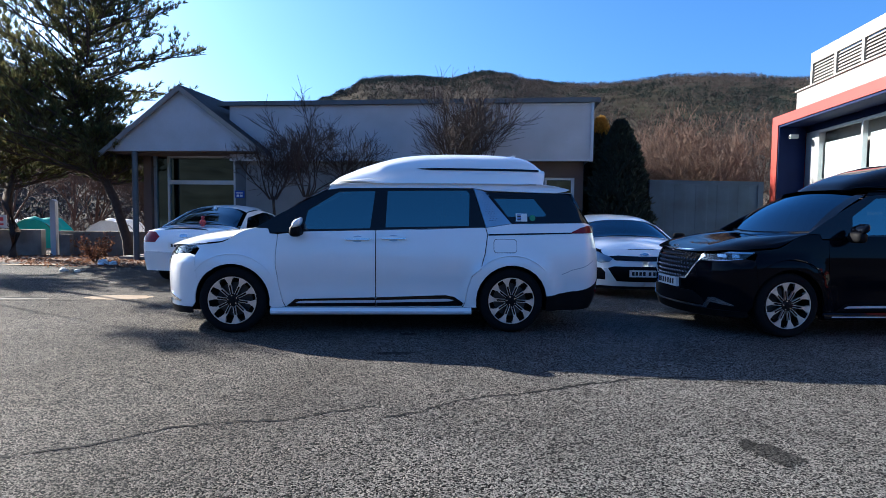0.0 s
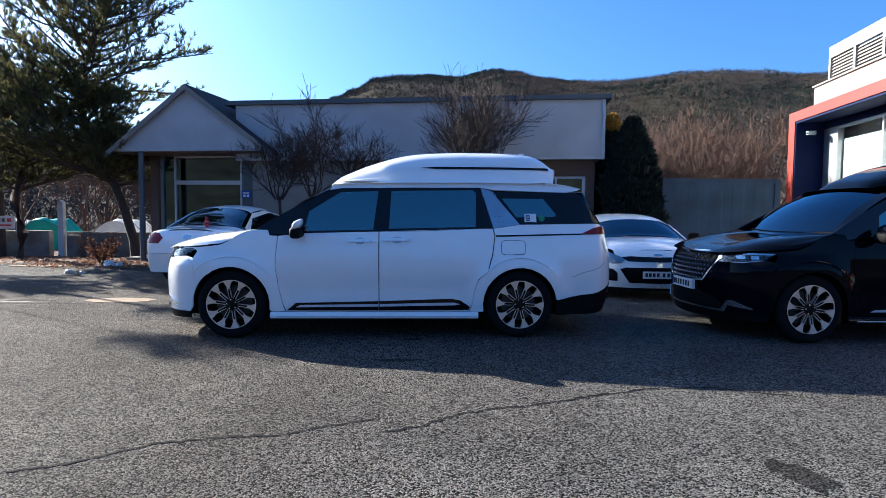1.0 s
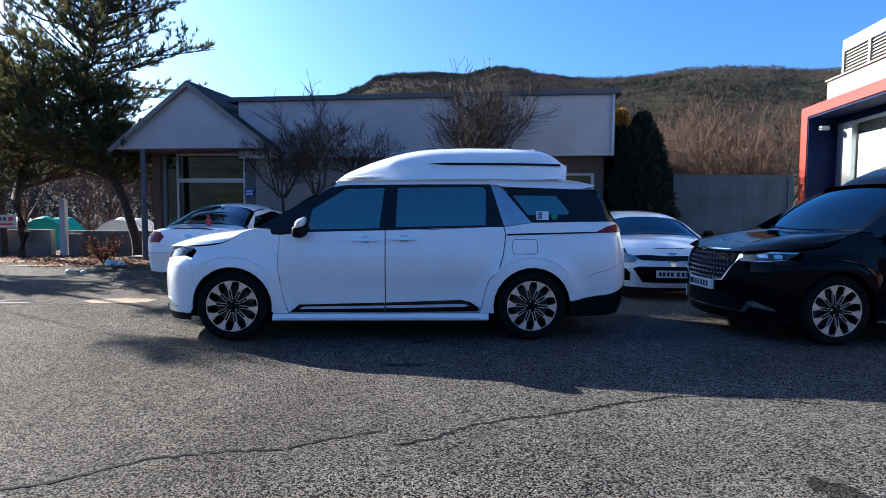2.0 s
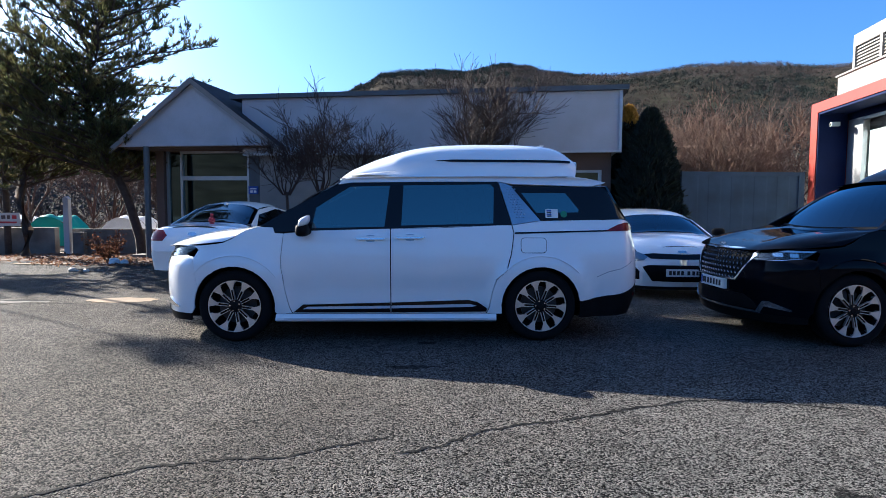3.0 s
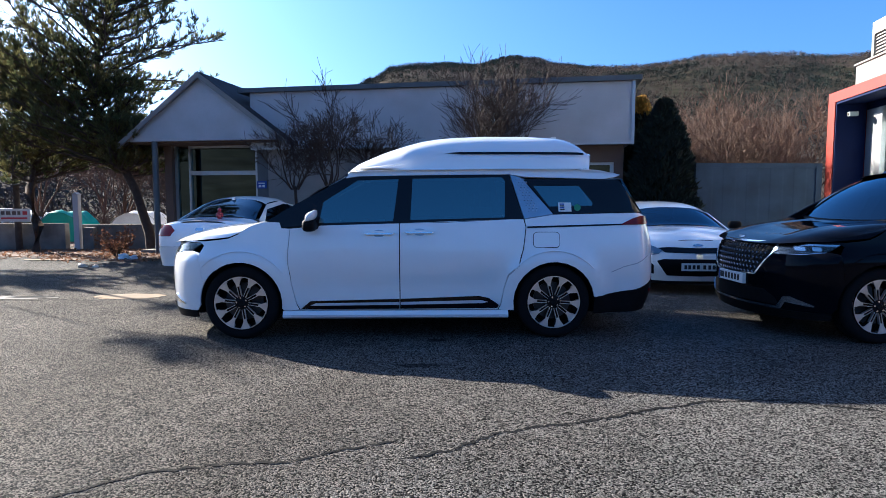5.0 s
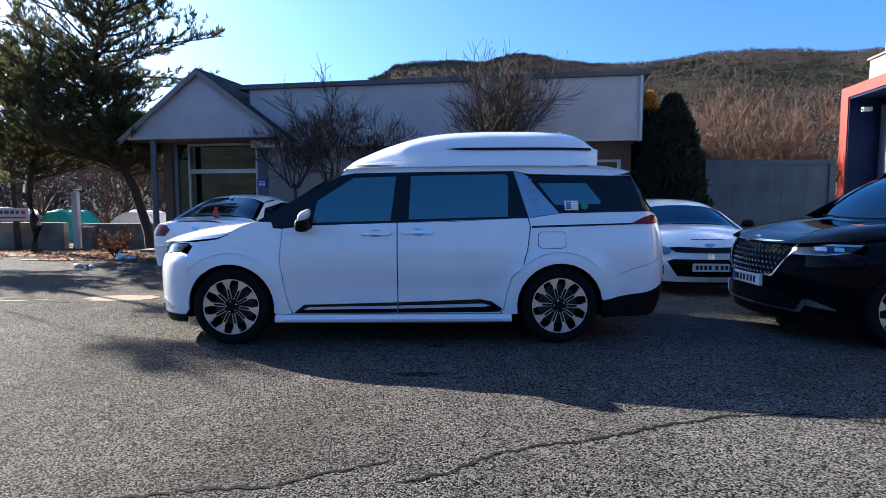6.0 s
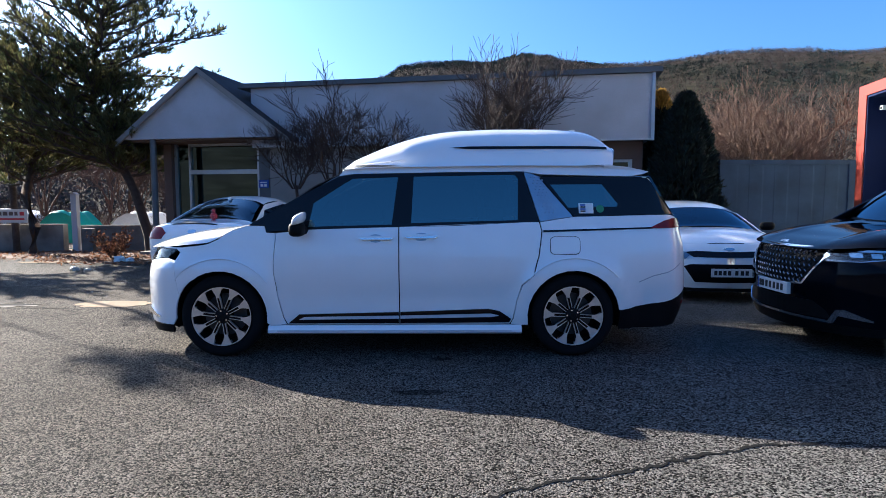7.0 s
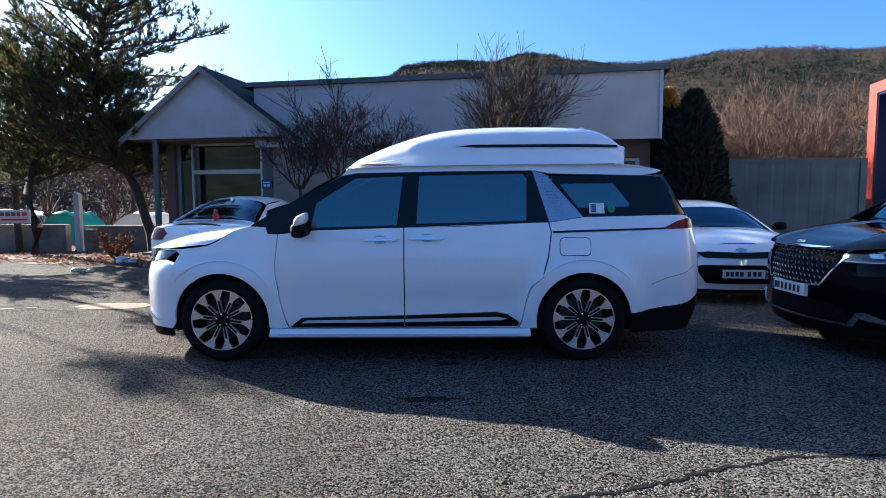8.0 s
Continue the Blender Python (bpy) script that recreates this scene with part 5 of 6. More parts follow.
        zp, xp, sx = 0.42, sh.base(sh.across(0, 0.42), 0.42)[0] - 0.03, 1
    else:
        zp, xp, sx = 0.72, sh.base(sh.across(0, 0.72, True), 0.72)[0] + 0.012, -1
        part("badge", sh.lay([[("r", 0.0, 0.86), ("r", 0.0, 0.92), ("r", 0.06, 0.915), ("r", 0.08, 0.89), ("r", 0.06, 0.865)]], out=0.008, thick=0.008, both=True), CHROME, c, "oval badge")
        part("antenna_fin", prism([(0.9, 1.40), (1.08, 1.385), (1.07, 1.44)], lambda a, b, d: (a, d, b), -0.02, 0.02), paint, c)
    pl = part("number_plate", box(xp, xp + 0.018, -0.26, 0.26, zp - 0.055, zp + 0.055), PLATE, c, "pale number plate with dark bars")
    xq = xp - 0.003 if sx == 1 else xp + 0.017
    for yb in (-0.19, -0.13, -0.06, 0.03, 0.09, 0.15, 0.205):
        part("plate_bar", box(xq, xq + 0.004, yb - 0.02, yb + 0.02, zp - 0.03, zp + 0.03), INK, pl)
    part("tailgate", sh.lay([[("r", spec["half"] - 0.14, top[-1][1] - 0.04), ("r", 0.0, top[-1][1] - 0.0), ("r", 0.0, 0.60), ("r", spec["half"] - 0.15, 0.60)]], both=True), paint, c, smooth=True)
    part("rear_bumper", sh.lay([[(wr + ra + 0.06, 0.26), (wr + ra + 0.06, 0.415), ("r", spec["half"] - 0.15, 0.595), ("r", 0.0, 0.595), ("r", 0.0, 0.26)]], out=0.012, both=True), paint, c, smooth=True)
    part("underbody", box(spec["nose"][0][1] + 0.35, spec["tail"][0][1] - 0.3, -0.55, 0.55, 0.17, 0.65), BLACK_TRIM, c)
    part("cabin", box(-0.9, 0.9, -0.6, 0.6, 0.66, 0.95), INTERIOR, c, bevel=0.05)
    for flip in (1, -1):
        for wx in (wf, wr):
            part("arch_liner", grid(lambda u, w: (wx + (ra + 0.005) * math.cos(math.pi * 1.16 * u - 0.25), flip * (-spec["half"] + 0.03 + 0.45 * w), r + (ra + 0.005) * math.sin(math.pi * 1.16 * u - 0.25)), 14, 2), BLACK_TRIM, c, smooth=True)
            star_wheel(c, wx, -(spec["half"] - 0.01) * flip, r, r - 0.10, flip, 10, 5)
    return c


HATCH = dict(half=0.86, nose=[(0.2, -1.95), (0.45, -2.02), (0.62, -1.99), (0.75, -1.90), (0.82, -1.80), (0.95, -1.6)], tail=[(0.3, 1.98), (0.6, 2.02), (0.95, 1.95), (1.1, 1.85), (1.4, 1.6)],
             waist=0.92, lean=0.50, wf=-1.25, wr=1.32, r=0.305, front_run=0.75, rear_run=0.4, paint=WHITE_PAINT, shift=0.0, hatch=True, kick=0.35,
             top=[(-1.80, 0.80), (-1.6, 0.86), (-1.3, 0.92), (-1.0, 0.95), (-0.7, 1.09), (-0.3, 1.26), (0.0, 1.31), (0.5, 1.33), (1.0, 1.31), (1.4, 1.25), (1.65, 1.10), (1.9, 1.0)],
             belt=[(-1.1, 0.90), (0.0, 0.94), (1.0, 1.0), (1.6, 1.05)], cuts=(-1.02, -0.40, 1.35, 1.68, 1.93), glass=(-0.85, 1.25), lamp_y=0.56,
             headlight=[("f", 0.50, 0.655), ("f", 0.56, 0.60), ("f", 0.68, 0.575), (-1.74, 0.63), (-1.52, 0.745), (-1.50, 0.775), (-1.64, 0.775), ("f", 0.70, 0.745)],
             taillight=[("r", 0.80, 0.75), ("r", 0.80, 1.0), ("r", 0.66, 1.0), ("r", 0.66, 0.75)])
SEDAN = dict(half=0.90, nose=[(0.2, -2.20), (0.45, -2.27), (0.62, -2.24), (0.75, -2.15), (0.9, -1.9)], tail=[(0.3, 2.18), (0.6, 2.25), (0.85, 2.22), (0.98, 2.14), (1.1, 2.05)],
             waist=0.92, lean=0.52, wf=-1.38, wr=1.32, r=0.32, front_run=0.75, rear_run=0.38, paint=WHITE_PAINT, shift=0.0, hatch=False, kick=0.3,
             top=[(-2.1, 0.78), (-1.7, 0.86), (-1.3, 0.92), (-1.0, 0.96), (-0.6, 1.15), (-0.2, 1.33), (0.2, 1.41), (0.6, 1.42), (0.95, 1.38), (1.3, 1.24), (1.65, 1.06), (1.8, 1.035), (2.1, 1.01)],
             belt=[(-1.1, 0.90), (0.0, 0.94), (1.0, 0.98), (1.7, 1.0)], cuts=(-1.02, -0.15, 1.0, 1.66, 2.1), glass=(-0.85, 1.42), lamp_y=0.56,
             headlight=[("f", 0.58, 0.62), ("f", 0.70, 0.60), (-1.85, 0.66), (-1.72, 0.74), ("f", 0.66, 0.70)],
             taillight=[(1.92, 0.83), (1.90, 0.92), (2.08, 0.965), ("r", 0.56, 0.95), ("r", 0.46, 0.87), ("r", 0.54, 0.77), (2.06, 0.77)])
small_car("white_hatchback", "small white hatchback with dark windscreen parked nose out", Matrix.Translation((4.37, 4.60, 0)) @ Matrix.Rotation(radians(85), 4, "Z"), HATCH)
small_car("white_sedan", "white sedan parked nose towards the porch, seen from behind", Matrix.Translation((-3.15, 6.40, 0)) @ Matrix.Rotation(radians(259), 4, "Z"), SEDAN)

# ---- plants ----
def raw(name, verts, faces, mat, parent=None, label="", smooth=False):
    me = bpy.data.meshes.new(name)
    me.from_pydata(verts, [], faces)
    me.materials.append(mat)
    if smooth:
        me.polygons.foreach_set("use_smooth", [True] * len(me.polygons))
    ob = new(name, me)
    if parent is not None:
        ob.parent = parent
    if label:
        tagged(ob, label)
    return ob


def add_tube(verts, faces, pts, radii, sides):
    base = len(verts)
    n = len(pts)
    for i in range(n):
        d = (pts[min(i + 1, n - 1)] - pts[max(i - 1, 0)])
        q = d.to_track_quat("Z", "Y")
        for k in range(sides):
            a = 2 * math.pi * k / sides
            verts.append(tuple(pts[i] + q @ Vector((radii[i] * math.cos(a), radii[i] * math.sin(a), 0))))
    for i in range(n - 1):
        for k in range(sides):
            j = (k + 1) % sides
            faces.append((base + i * sides + k, base + i * sides + j, base + (i + 1) * sides + j, base + (i + 1) * sides + k))


def grow(rng, verts, faces, start, way, length, radius, depth, rise=0.15, spread=0.7, twist=0.25, kids=(3, 5), thin=0.003, tips=None):
    """One branch and all that springs from it."""
    n = 4 if depth > 1 else 3
    pts, p, d = [start], Vector(start), Vector(way).normalized()
    for i in range(n):
        d = (d + Vector((rng.uniform(-twist, twist), rng.uniform(-twist, twist), rng.uniform(-twist, twist) * 0.6 + rise * 0.5))).normalized()
        p = p + d * (length / n)
        pts.append(p.copy())
    radii = [max(thin, radius * (1 - 0.7 * i / n)) for i in range(n + 1)]
    add_tube(verts, faces, pts, radii, 6 if radius > 0.04 else 4 if radius > 0.012 else 3)
    if tips is not None and depth == 0:
        tips.append((pts[-1], d))
    if depth > 0:
        for k in range(rng.randint(*kids)):
            t = rng.uniform(0.3, 1.0) * n
            i = min(int(t), n - 1)
            q = pts[i].lerp(pts[i + 1], t - i)
            side = Vector((rng.uniform(-1, 1), rng.uniform(-1, 1), rng.uniform(-0.5, 0.8))).normalized()
            nd = (d + side * spread).normalized()
            grow(rng, verts, faces, q, nd, length * rng.uniform(0.45, 0.75), max(thin, radius * 0.5), depth - 1, rise, spread, twist, kids, thin, tips)


def bare_tree(name, label, at, stems, height, radius, depth, seed, mat, lean=0.45, group="", kids=(3, 5), trunk=0.0, thin=0.0055, twist=0.22):
    rng = random.Random(seed)
    t = thing(name, label, "tree", Matrix.Translation(at), group)
    verts, faces = [], []
    foot = Vector((0, 0, 0))
    if trunk:
        tv, tf = [], []
        pts = [Vector((rng.uniform(-0.05, 0.05) * i, rng.uniform(-0.05, 0.05) * i, trunk * i / 3)) for i in range(4)]
        pts[0] = Vector((0, 0, -0.05))
        add_tube(tv, tf, pts, [radius * 1.7, radius * 1.4, radius * 1.3, radius * 1.2], 8)
        raw("trunk", tv, tf, BARK, t, smooth=True)
        foot = pts[-1] - Vector((0, 0, 0.05))
    for k in range(stems):
        a = 2 * math.pi * (k + rng.uniform(-0.3, 0.3)) / stems
        d = Vector((math.cos(a) * lean * rng.uniform(0.5, 1.2), math.sin(a) * lean * rng.uniform(0.5, 1.2), 1))
        s = foot + Vector((math.cos(a) * 0.08, math.sin(a) * 0.08, -0.02))
        if not trunk:
            verts, faces = [], []
        grow(rng, verts, faces, s, d, height * rng.uniform(0.5, 0.68), radius * rng.uniform(0.7, 1.1), depth, 0.06, 0.7, twist, kids, thin)
        if not trunk:
            raw("stem", verts, faces, mat, t)
    if trunk:
        raw("crown", verts, faces, mat, t)
    return t


def tuft(rng, verts, faces, p, d, n, length, width):
    d = d.normalized()
    q = d.to_track_quat("Z", "Y")
    for k in range(n):
        a = rng.uniform(0, 2 * math.pi)
        s = rng.uniform(0.15, 0.75)
        w = q @ Vector((math.cos(a) * s, math.sin(a) * s, 1.0)).normalized()
        side = w.cross(Vector((rng.uniform(-1, 1), rng.uniform(-1, 1), rng.uniform(-1, 1)))).normalized() * width
        ln = length * rng.uniform(0.7, 1.15)
        b = len(verts)
        m = p + w * ln * 0.55
        verts.extend((tuple(p - side * 0.3), tuple(p + side * 0.3), tuple(m + side), tuple(p + w * ln), tuple(m - side)))
        faces.append((b, b + 1, b + 2, b + 3, b + 4))


def pine(name, label, at, trunk_pts, reach, low, high, limbs, seed, dense=1.0, clear=0.0, girth=0.17):
    """An old pine: bent trunk, level limbs, brush-like bunches of needles."""
    rng = random.Random(seed)
    t = thing(name, label, "tree", Matrix.Translation(at), "pine trees")
    tv, tf = [], []
    pts = [Vector(p) for p in trunk_pts]
    add_tube(tv, tf, pts, [girth * (1 - 0.75 * i / (len(pts) - 1)) for i in range(len(pts))], 10)
    raw("trunk", tv, tf, BARK, t, smooth=True)
    nv, nf = [], []
    for i in range(limbs):
        lv, lf = [], []
        k = (i + rng.random()) / limbs
        h = low + (high - low) * k ** 1.05
        j = 0
        while j < len(pts) - 2 and pts[j + 1].z < h:
            j += 1
        f = max(0.0, min(1.0, (h - pts[j].z) / (pts[j + 1].z - pts[j].z)))
        s = pts[j].lerp(pts[j + 1], f)
        a = i * 2.399 + rng.uniform(-0.4, 0.4)
        ln = reach * (1 - 0.45 * k ** 2) * rng.uniform(0.6, 1.12)
        if h < clear and math.cos(a) > -0.1:
            ln *= 0.32
        open_top = h > 4.6
        if open_top and rng.random() < 0.1:
            continue
        d = Vector((math.cos(a), math.sin(a), 0.05 + 0.45 * k + rng.uniform(-0.1, 0.15)))
        limb, p = [s], s.copy()
        for q in range(5):
            d = (d.normalized() + Vector((rng.uniform(-0.2, 0.2), rng.uniform(-0.2, 0.2), rng.uniform(-0.08, 0.2)))).normalized()
            p = p + d * ln / 5
            limb.append(p.copy())
        add_tube(lv, lf, limb, [0.035 * (1 - 0.16 * q) for q in range(6)], 4)
        for q in range(1, 6):
            for w in range(int(3 * dense * (0.75 if open_top else 1.0)) + (q > 2)):
                e = limb[q - 1].lerp(limb[q], rng.random())
                sd = (d + Vector((rng.uniform(-1, 1), rng.uniform(-1, 1), rng.uniform(-0.25, 0.75))) * 0.9).normalized()
                tw = [e, e + sd * rng.uniform(0.14, 0.24), e + sd * rng.uniform(0.28, 0.5) + Vector((0, 0, rng.uniform(0, 0.1)))]
                add_tube(lv, lf, tw, [0.010, 0.008, 0.005], 3)
                for z in range(3):
                    pp = tw[1].lerp(tw[2], z / 2) + Vector((rng.uniform(-0.04, 0.04), rng.uniform(-0.04, 0.04), rng.uniform(-0.03, 0.04)))
                    tuft(rng, nv, nf, pp, sd + Vector((0, 0, 0.35)) + Vector((rng.uniform(-0.5, 0.5), rng.uniform(-0.5, 0.5), rng.uniform(-0.3, 0.5))), 11, 0.18, 0.0095)
        raw("limb", lv, lf, BARK, t)
    raw("needles", nv, nf, NEEDLE, t, "bunches of long green needles")
    return t


pine("pine_tree", "tall dark pine with bent trunk leaning beside the porch", (-7.25, 10.4, 0), [(0, 0, -0.1), (-0.05, 0, 0.5), (-0.36, 0, 1.6), (-0.95, 0.1, 2.8), (-1.4, 0.1, 4.0), (-1.25, 0.0, 5.2), (-0.8, 0, 6.7), (-0.5, 0, 8.3)], 3.5, 2.0, 8.2, 135, 5, 1.4, 4.3, 0.14)
pine("pine_tree", "dark pine with crooked trunk standing by the wall", (-10.3, 10.3, 0), [(0, 0, -0.1), (0.1, 0, 0.7), (-0.1, 0, 1.5), (0.15, 0, 2.6), (0.1, 0, 3.4), (0.1, 0.0, 4.5)], 2.4, 1.8, 4.5, 60, 8, 1.1)
# out of view: a bare pine in place of a pole, for its shadow streak
pine("pine_tree", "unseen straight pine standing in for a pole that shadows the yard", (-13.0, 8.9, 0), [(0, 0, -0.1), (0, 0, 2.0), (0, 0, 4.0), (0, 0, 5.9)], 0.25, 4.9, 5.8, 4, 11, 0.8, 0.0, 0.10)
# added out of view so its small crown drops a round shadow by the van
pine("pine_tree", "thin unseen pine added for the round shadow of its top", (-15.1, 8.9, 0), [(0, 0, -0.1), (0.05, 0, 2.0), (-0.05, 0, 4.0), (0, 0, 5.6), (0, 0, 7.1)], 0.3, 6.5, 7.05, 5, 11, 0.8, 0.0, 0.045)
pine("pine_tree", "broad pine at the edge of the yard", (-14.8, 10.2, 0), [(0, 0, -0.1), (0.1, 0, 1.6), (0, 0, 3.2), (0.1, 0, 4.7)], 1.3, 3.2, 4.5, 15, 13, 1.0)

bare_tree("bare_shrub", "leafless many-stemmed tree before the pale fascia", (1.75, 6.75, 0), 12, 2.6, 0.024, 3, 24, TWIG, 0.5, kids=(4, 7), trunk=1.7, thin=0.0042, twist=0.3)
bare_tree("bare_shrub", "leafless dark tree beside the shop entrance", (-1.95, 6.9, 0), 8, 1.75, 0.024, 3, 34, TWIG, 0.75, kids=(4, 7), trunk=1.75, thin=0.0042, twist=0.36)
bare_tree("bare_shrub", "low dense leafless shrub against the grey wall", (-2.75, 7.6, 0), 8, 1.35, 0.026, 3, 37, TWIG, 0.8, kids=(4, 6), trunk=1.7, thin=0.0042, twist=0.36)
bare_tree("bare_shrub", "small leafless tree with slender twigs", (-0.85, 7.2, 0), 6, 1.35, 0.02, 3, 39, TWIG, 0.7, kids=(4, 7), trunk=1.6, thin=0.0042, twist=0.36)

kinds = [bare_tree("bare_tree", "pale leafless tree in the winter thicket", (10.0, 15.5, 0), 7, 3.9, 0.055, 4, 51, PALE_TWIG, 0.4, "thicket trees", (3, 6), 0.5, 0.0055, 0.28),
         bare_tree("bare_tree", "pale leafless tree in the winter thicket", (7.6, 14.0, 0), 8, 3.3, 0.05, 4, 52, PALE_TWIG, 0.55, "thicket trees", (3, 6), 0.3, 0.0055, 0.28),
         bare_tree("bare_tree", "brown leafless tree in the winter thicket", (12.2, 17.5, 0), 6, 4.2, 0.06, 4, 53, PALE_TWIG, 0.3, "thicket trees", (3, 6), 0.8, 0.0055, 0.28)]
rng = random.Random(77)
for k, (x, y, s) in enumerate(((11.0, 14.6, 1), (7.4, 18.4, 1), (11.6, 19.5, 0), (13.8, 21.0, 0), (10.4, 21.5, 2), (12.6, 24.0, 2), (15.5, 25.0, 0), (6.9, 22.5, 1), (10.2, 12.6, 1), (11.2, 17.2, 2), (13.0, 15.0, 0), (14.5, 29.0, 2), (9.2, 27.0, 1), (12.3, 18.5, 0))):
    copy_thing(kinds[s], Matrix.Translation((x, y, 0)) @ Matrix.Rotation(rng.uniform(0, 6.28), 4, "Z") @ Matrix.Diagonal((1, 1, rng.uniform(0.85, 1.1), 1)))
for k, (x, y, s) in enumerate(((-10.8, 20.5, 1), (-13.5, 21.5, 0), (-8.2, 19.6, 1), (-16.5, 20.0, 2), (-19.0, 17.5, 1), (-12.0, 27.0, 0), (-17.5, 27.0, 2))):
    copy_thing(kinds[s], Matrix.Translation((x, y, 0)) @ Matrix.Rotation(rng.uniform(0, 6.28), 4, "Z"))


def conifer(name, label, at, w, h, n, seed, mat, tip=None):
    """A dense columnar evergreen of small flat sprays."""
    rng = random.Random(seed)
    t = thing(name, label, "tree", Matrix.Translation(at))
    tv, tf = [], []
    add_tube(tv, tf, [Vector((0, 0, -0.05)), Vector((0, 0, h * 0.5)), Vector((0, 0, h * 0.9))], [0.09, 0.06, 0.02], 8)
    raw("trunk", tv, tf, BARK, t)
    v, f, v2, f2 = [], [], [], []
    for i in range(n):
        k = rng.random() ** 0.85
        z = h * (0.05 + 0.95 * k)
        a = rng.uniform(0, 2 * math.pi)
        lump = 1 + 0.42 * noise.noise((math.cos(a) * 1.6, math.sin(a) * 1.6, z * 1.5 + seed)) + 0.25 * noise.noise((math.cos(a) * 4, math.sin(a) * 4, z * 4.5 + seed))
        r = w * (1 - k ** 1.7) ** 0.7 * lump * rng.uniform(0.72, 1.04)
        p = Vector((r * math.cos(a), r * math.sin(a), z))
        d = Vector((math.cos(a) * 0.6, math.sin(a) * 0.6, 0.9))
        if tip is not None and k > 0.88:
            tuft(rng, v2, f2, p, d, 4, 0.17, 0.024)
        else:
            tuft(rng, v, f, p, d, 4, 0.19, 0.026)
    raw("foliage", v, f, mat, t)
    if v2:
        raw("top_shoots", v2, f2, tip, t, "yellow tips")
    return t


conifer("conifer", "dense dark columnar evergreen beside the building", (5.62, 7.75, 0), 0.74, 3.55, 6500, 3, CONIFER)
conifer("conifer", "dense dark columnar evergreen beside the container", (6.15, 8.1, 0), 0.55, 2.6, 3200, 4, CONIFER)
conifer("conifer", "evergreen with yellow tips behind the dark conifer", (5.75, 9.6, 0), 0.55, 3.95, 2600, 6, CONIFER, YELLOW_LEAF)

# woods on the hills
def wood(name, label, mat, count, seed, size, green):
    """Many small crowns, each a loose cloud of short sprays."""
    rng = random.Random(seed)
    spots = []
    while len(spots) < count:
        k = rng.random() ** 0.8
        bearing = rng.uniform(-58, 50)
        patch = noise.noise((bearing * 0.12, k * 5.0, 4.0)) + 0.5 * noise.noise((bearing * 0.45, k * 14.0, 9.0))
        if green and rng.random() > 0.03 + 0.95 * k ** 1.6 * min(1.0, max(0.0, 0.4 + patch * 3.0)):
            continue
        if not green and rng.random() < 0.85 * min(1.0, k * 1.3) * min(1.0, max(0.0, 0.4 + patch * 3.0)):
            continue
        x, y, z = hill_point((bearing + 180) / 360, 0.015 + 0.905 * k)
        spots.append((x, y, z, size * rng.uniform(0.6, 1.35) * (1.0 if k > 0.2 else 0.8)))
    gen = np.random.default_rng(seed)
    per = 18
    spots = np.repeat(np.array(spots), per, axis=0)
    n = len(spots)
    way = gen.normal(size=(n, 3))
    way /= np.linalg.norm(way, axis=1)[:, None]
    way *= (gen.random(n) ** 0.4)[:, None]
    sz = spots[:, 3:4]
    reach = np.array((0.75, 0.75, 0.8) if green else (0.8, 0.8, 1.0))
    c = spots[:, :3] + way * reach * sz + np.array((0, 0, 0.75)) * sz
    long = gen.normal(size=(n, 3)) + (0.0 if green else np.array((0, 0, 1.0)))
    long *= (0.30 if green else 0.42) * sz / np.linalg.norm(long, axis=1)[:, None]
    side = gen.normal(size=(n, 3))
    side *= (0.19 if green else 0.085) * sz / np.linalg.norm(side, axis=1)[:, None]
    verts = np.stack((c - side, c + side, c + long), axis=1).reshape(-1, 3)
    faces = np.arange(n * 3).reshape(-1, 3)
    return tagged(raw(name, verts.tolist(), faces.tolist(), mat), label, "wood", kind="stuff")


wood("bare_wood", "bare brown winter wood on the hillside", FOREST_BARE, 27000, 61, 0.95, False)
wood("evergreen_wood", "dark green pine wood along the hill crest", FOREST_GREEN, 19000, 62, 0.95, True)

# dry scrub in the field behind the wall
rng = random.Random(15)
v, f = [], []
for i in range(900):
    x, y = rng.uniform(-22, -6.5), rng.uniform(12.2, 21)
    if (y < 17.5 and x > -6.9) or (y < 17 and -13.3 < x < -7.8):
        continue
    for q in range(5):
        d = Vector((rng.uniform(-0.8, 0.8), rng.uniform(-0.8, 0.8), 1)).normalized()
        p = Vector((x, y, -0.02))
        add_tube(v, f, [p, p + d * rng.uniform(0.3, 0.7), p + d * rng.uniform(0.7, 1.25) + Vector((rng.uniform(-0.2, 0.2), 0, 0))], [0.012, 0.009, 0.004], 3)
tagged(raw("dry_scrub", v, f, PALE_TWIG), "dry brown scrub and canes behind the low wall", "scrub", kind="stuff")

# leaf litter and the dry bush at the pine's foot
def flat_patch(name, label, cat, cx, cy, rx, ry, z, mat, seed, kind="structure", turn=0.0, rough=0.25, n=40):
    bm = bmesh.new()
    vs = []
    for k in range(n):
        a = 2 * math.pi * k / n
        r = 1 + rough * noise.noise((math.cos(a) * 2.2, math.sin(a) * 2.2, seed)) + rough * 0.5 * noise.noise((math.cos(a) * 6, math.sin(a) * 6, seed + 3))
        x, y = rx * r * math.cos(a), ry * r * math.sin(a)
        vs.append(bm.verts.new((cx + x * math.cos(turn) - y * math.sin(turn), cy + x * math.sin(turn) + y * math.cos(turn), z)))
    bm.faces.new(vs)
    return tagged(finish(name, bm, mat), label, cat, kind=kind)


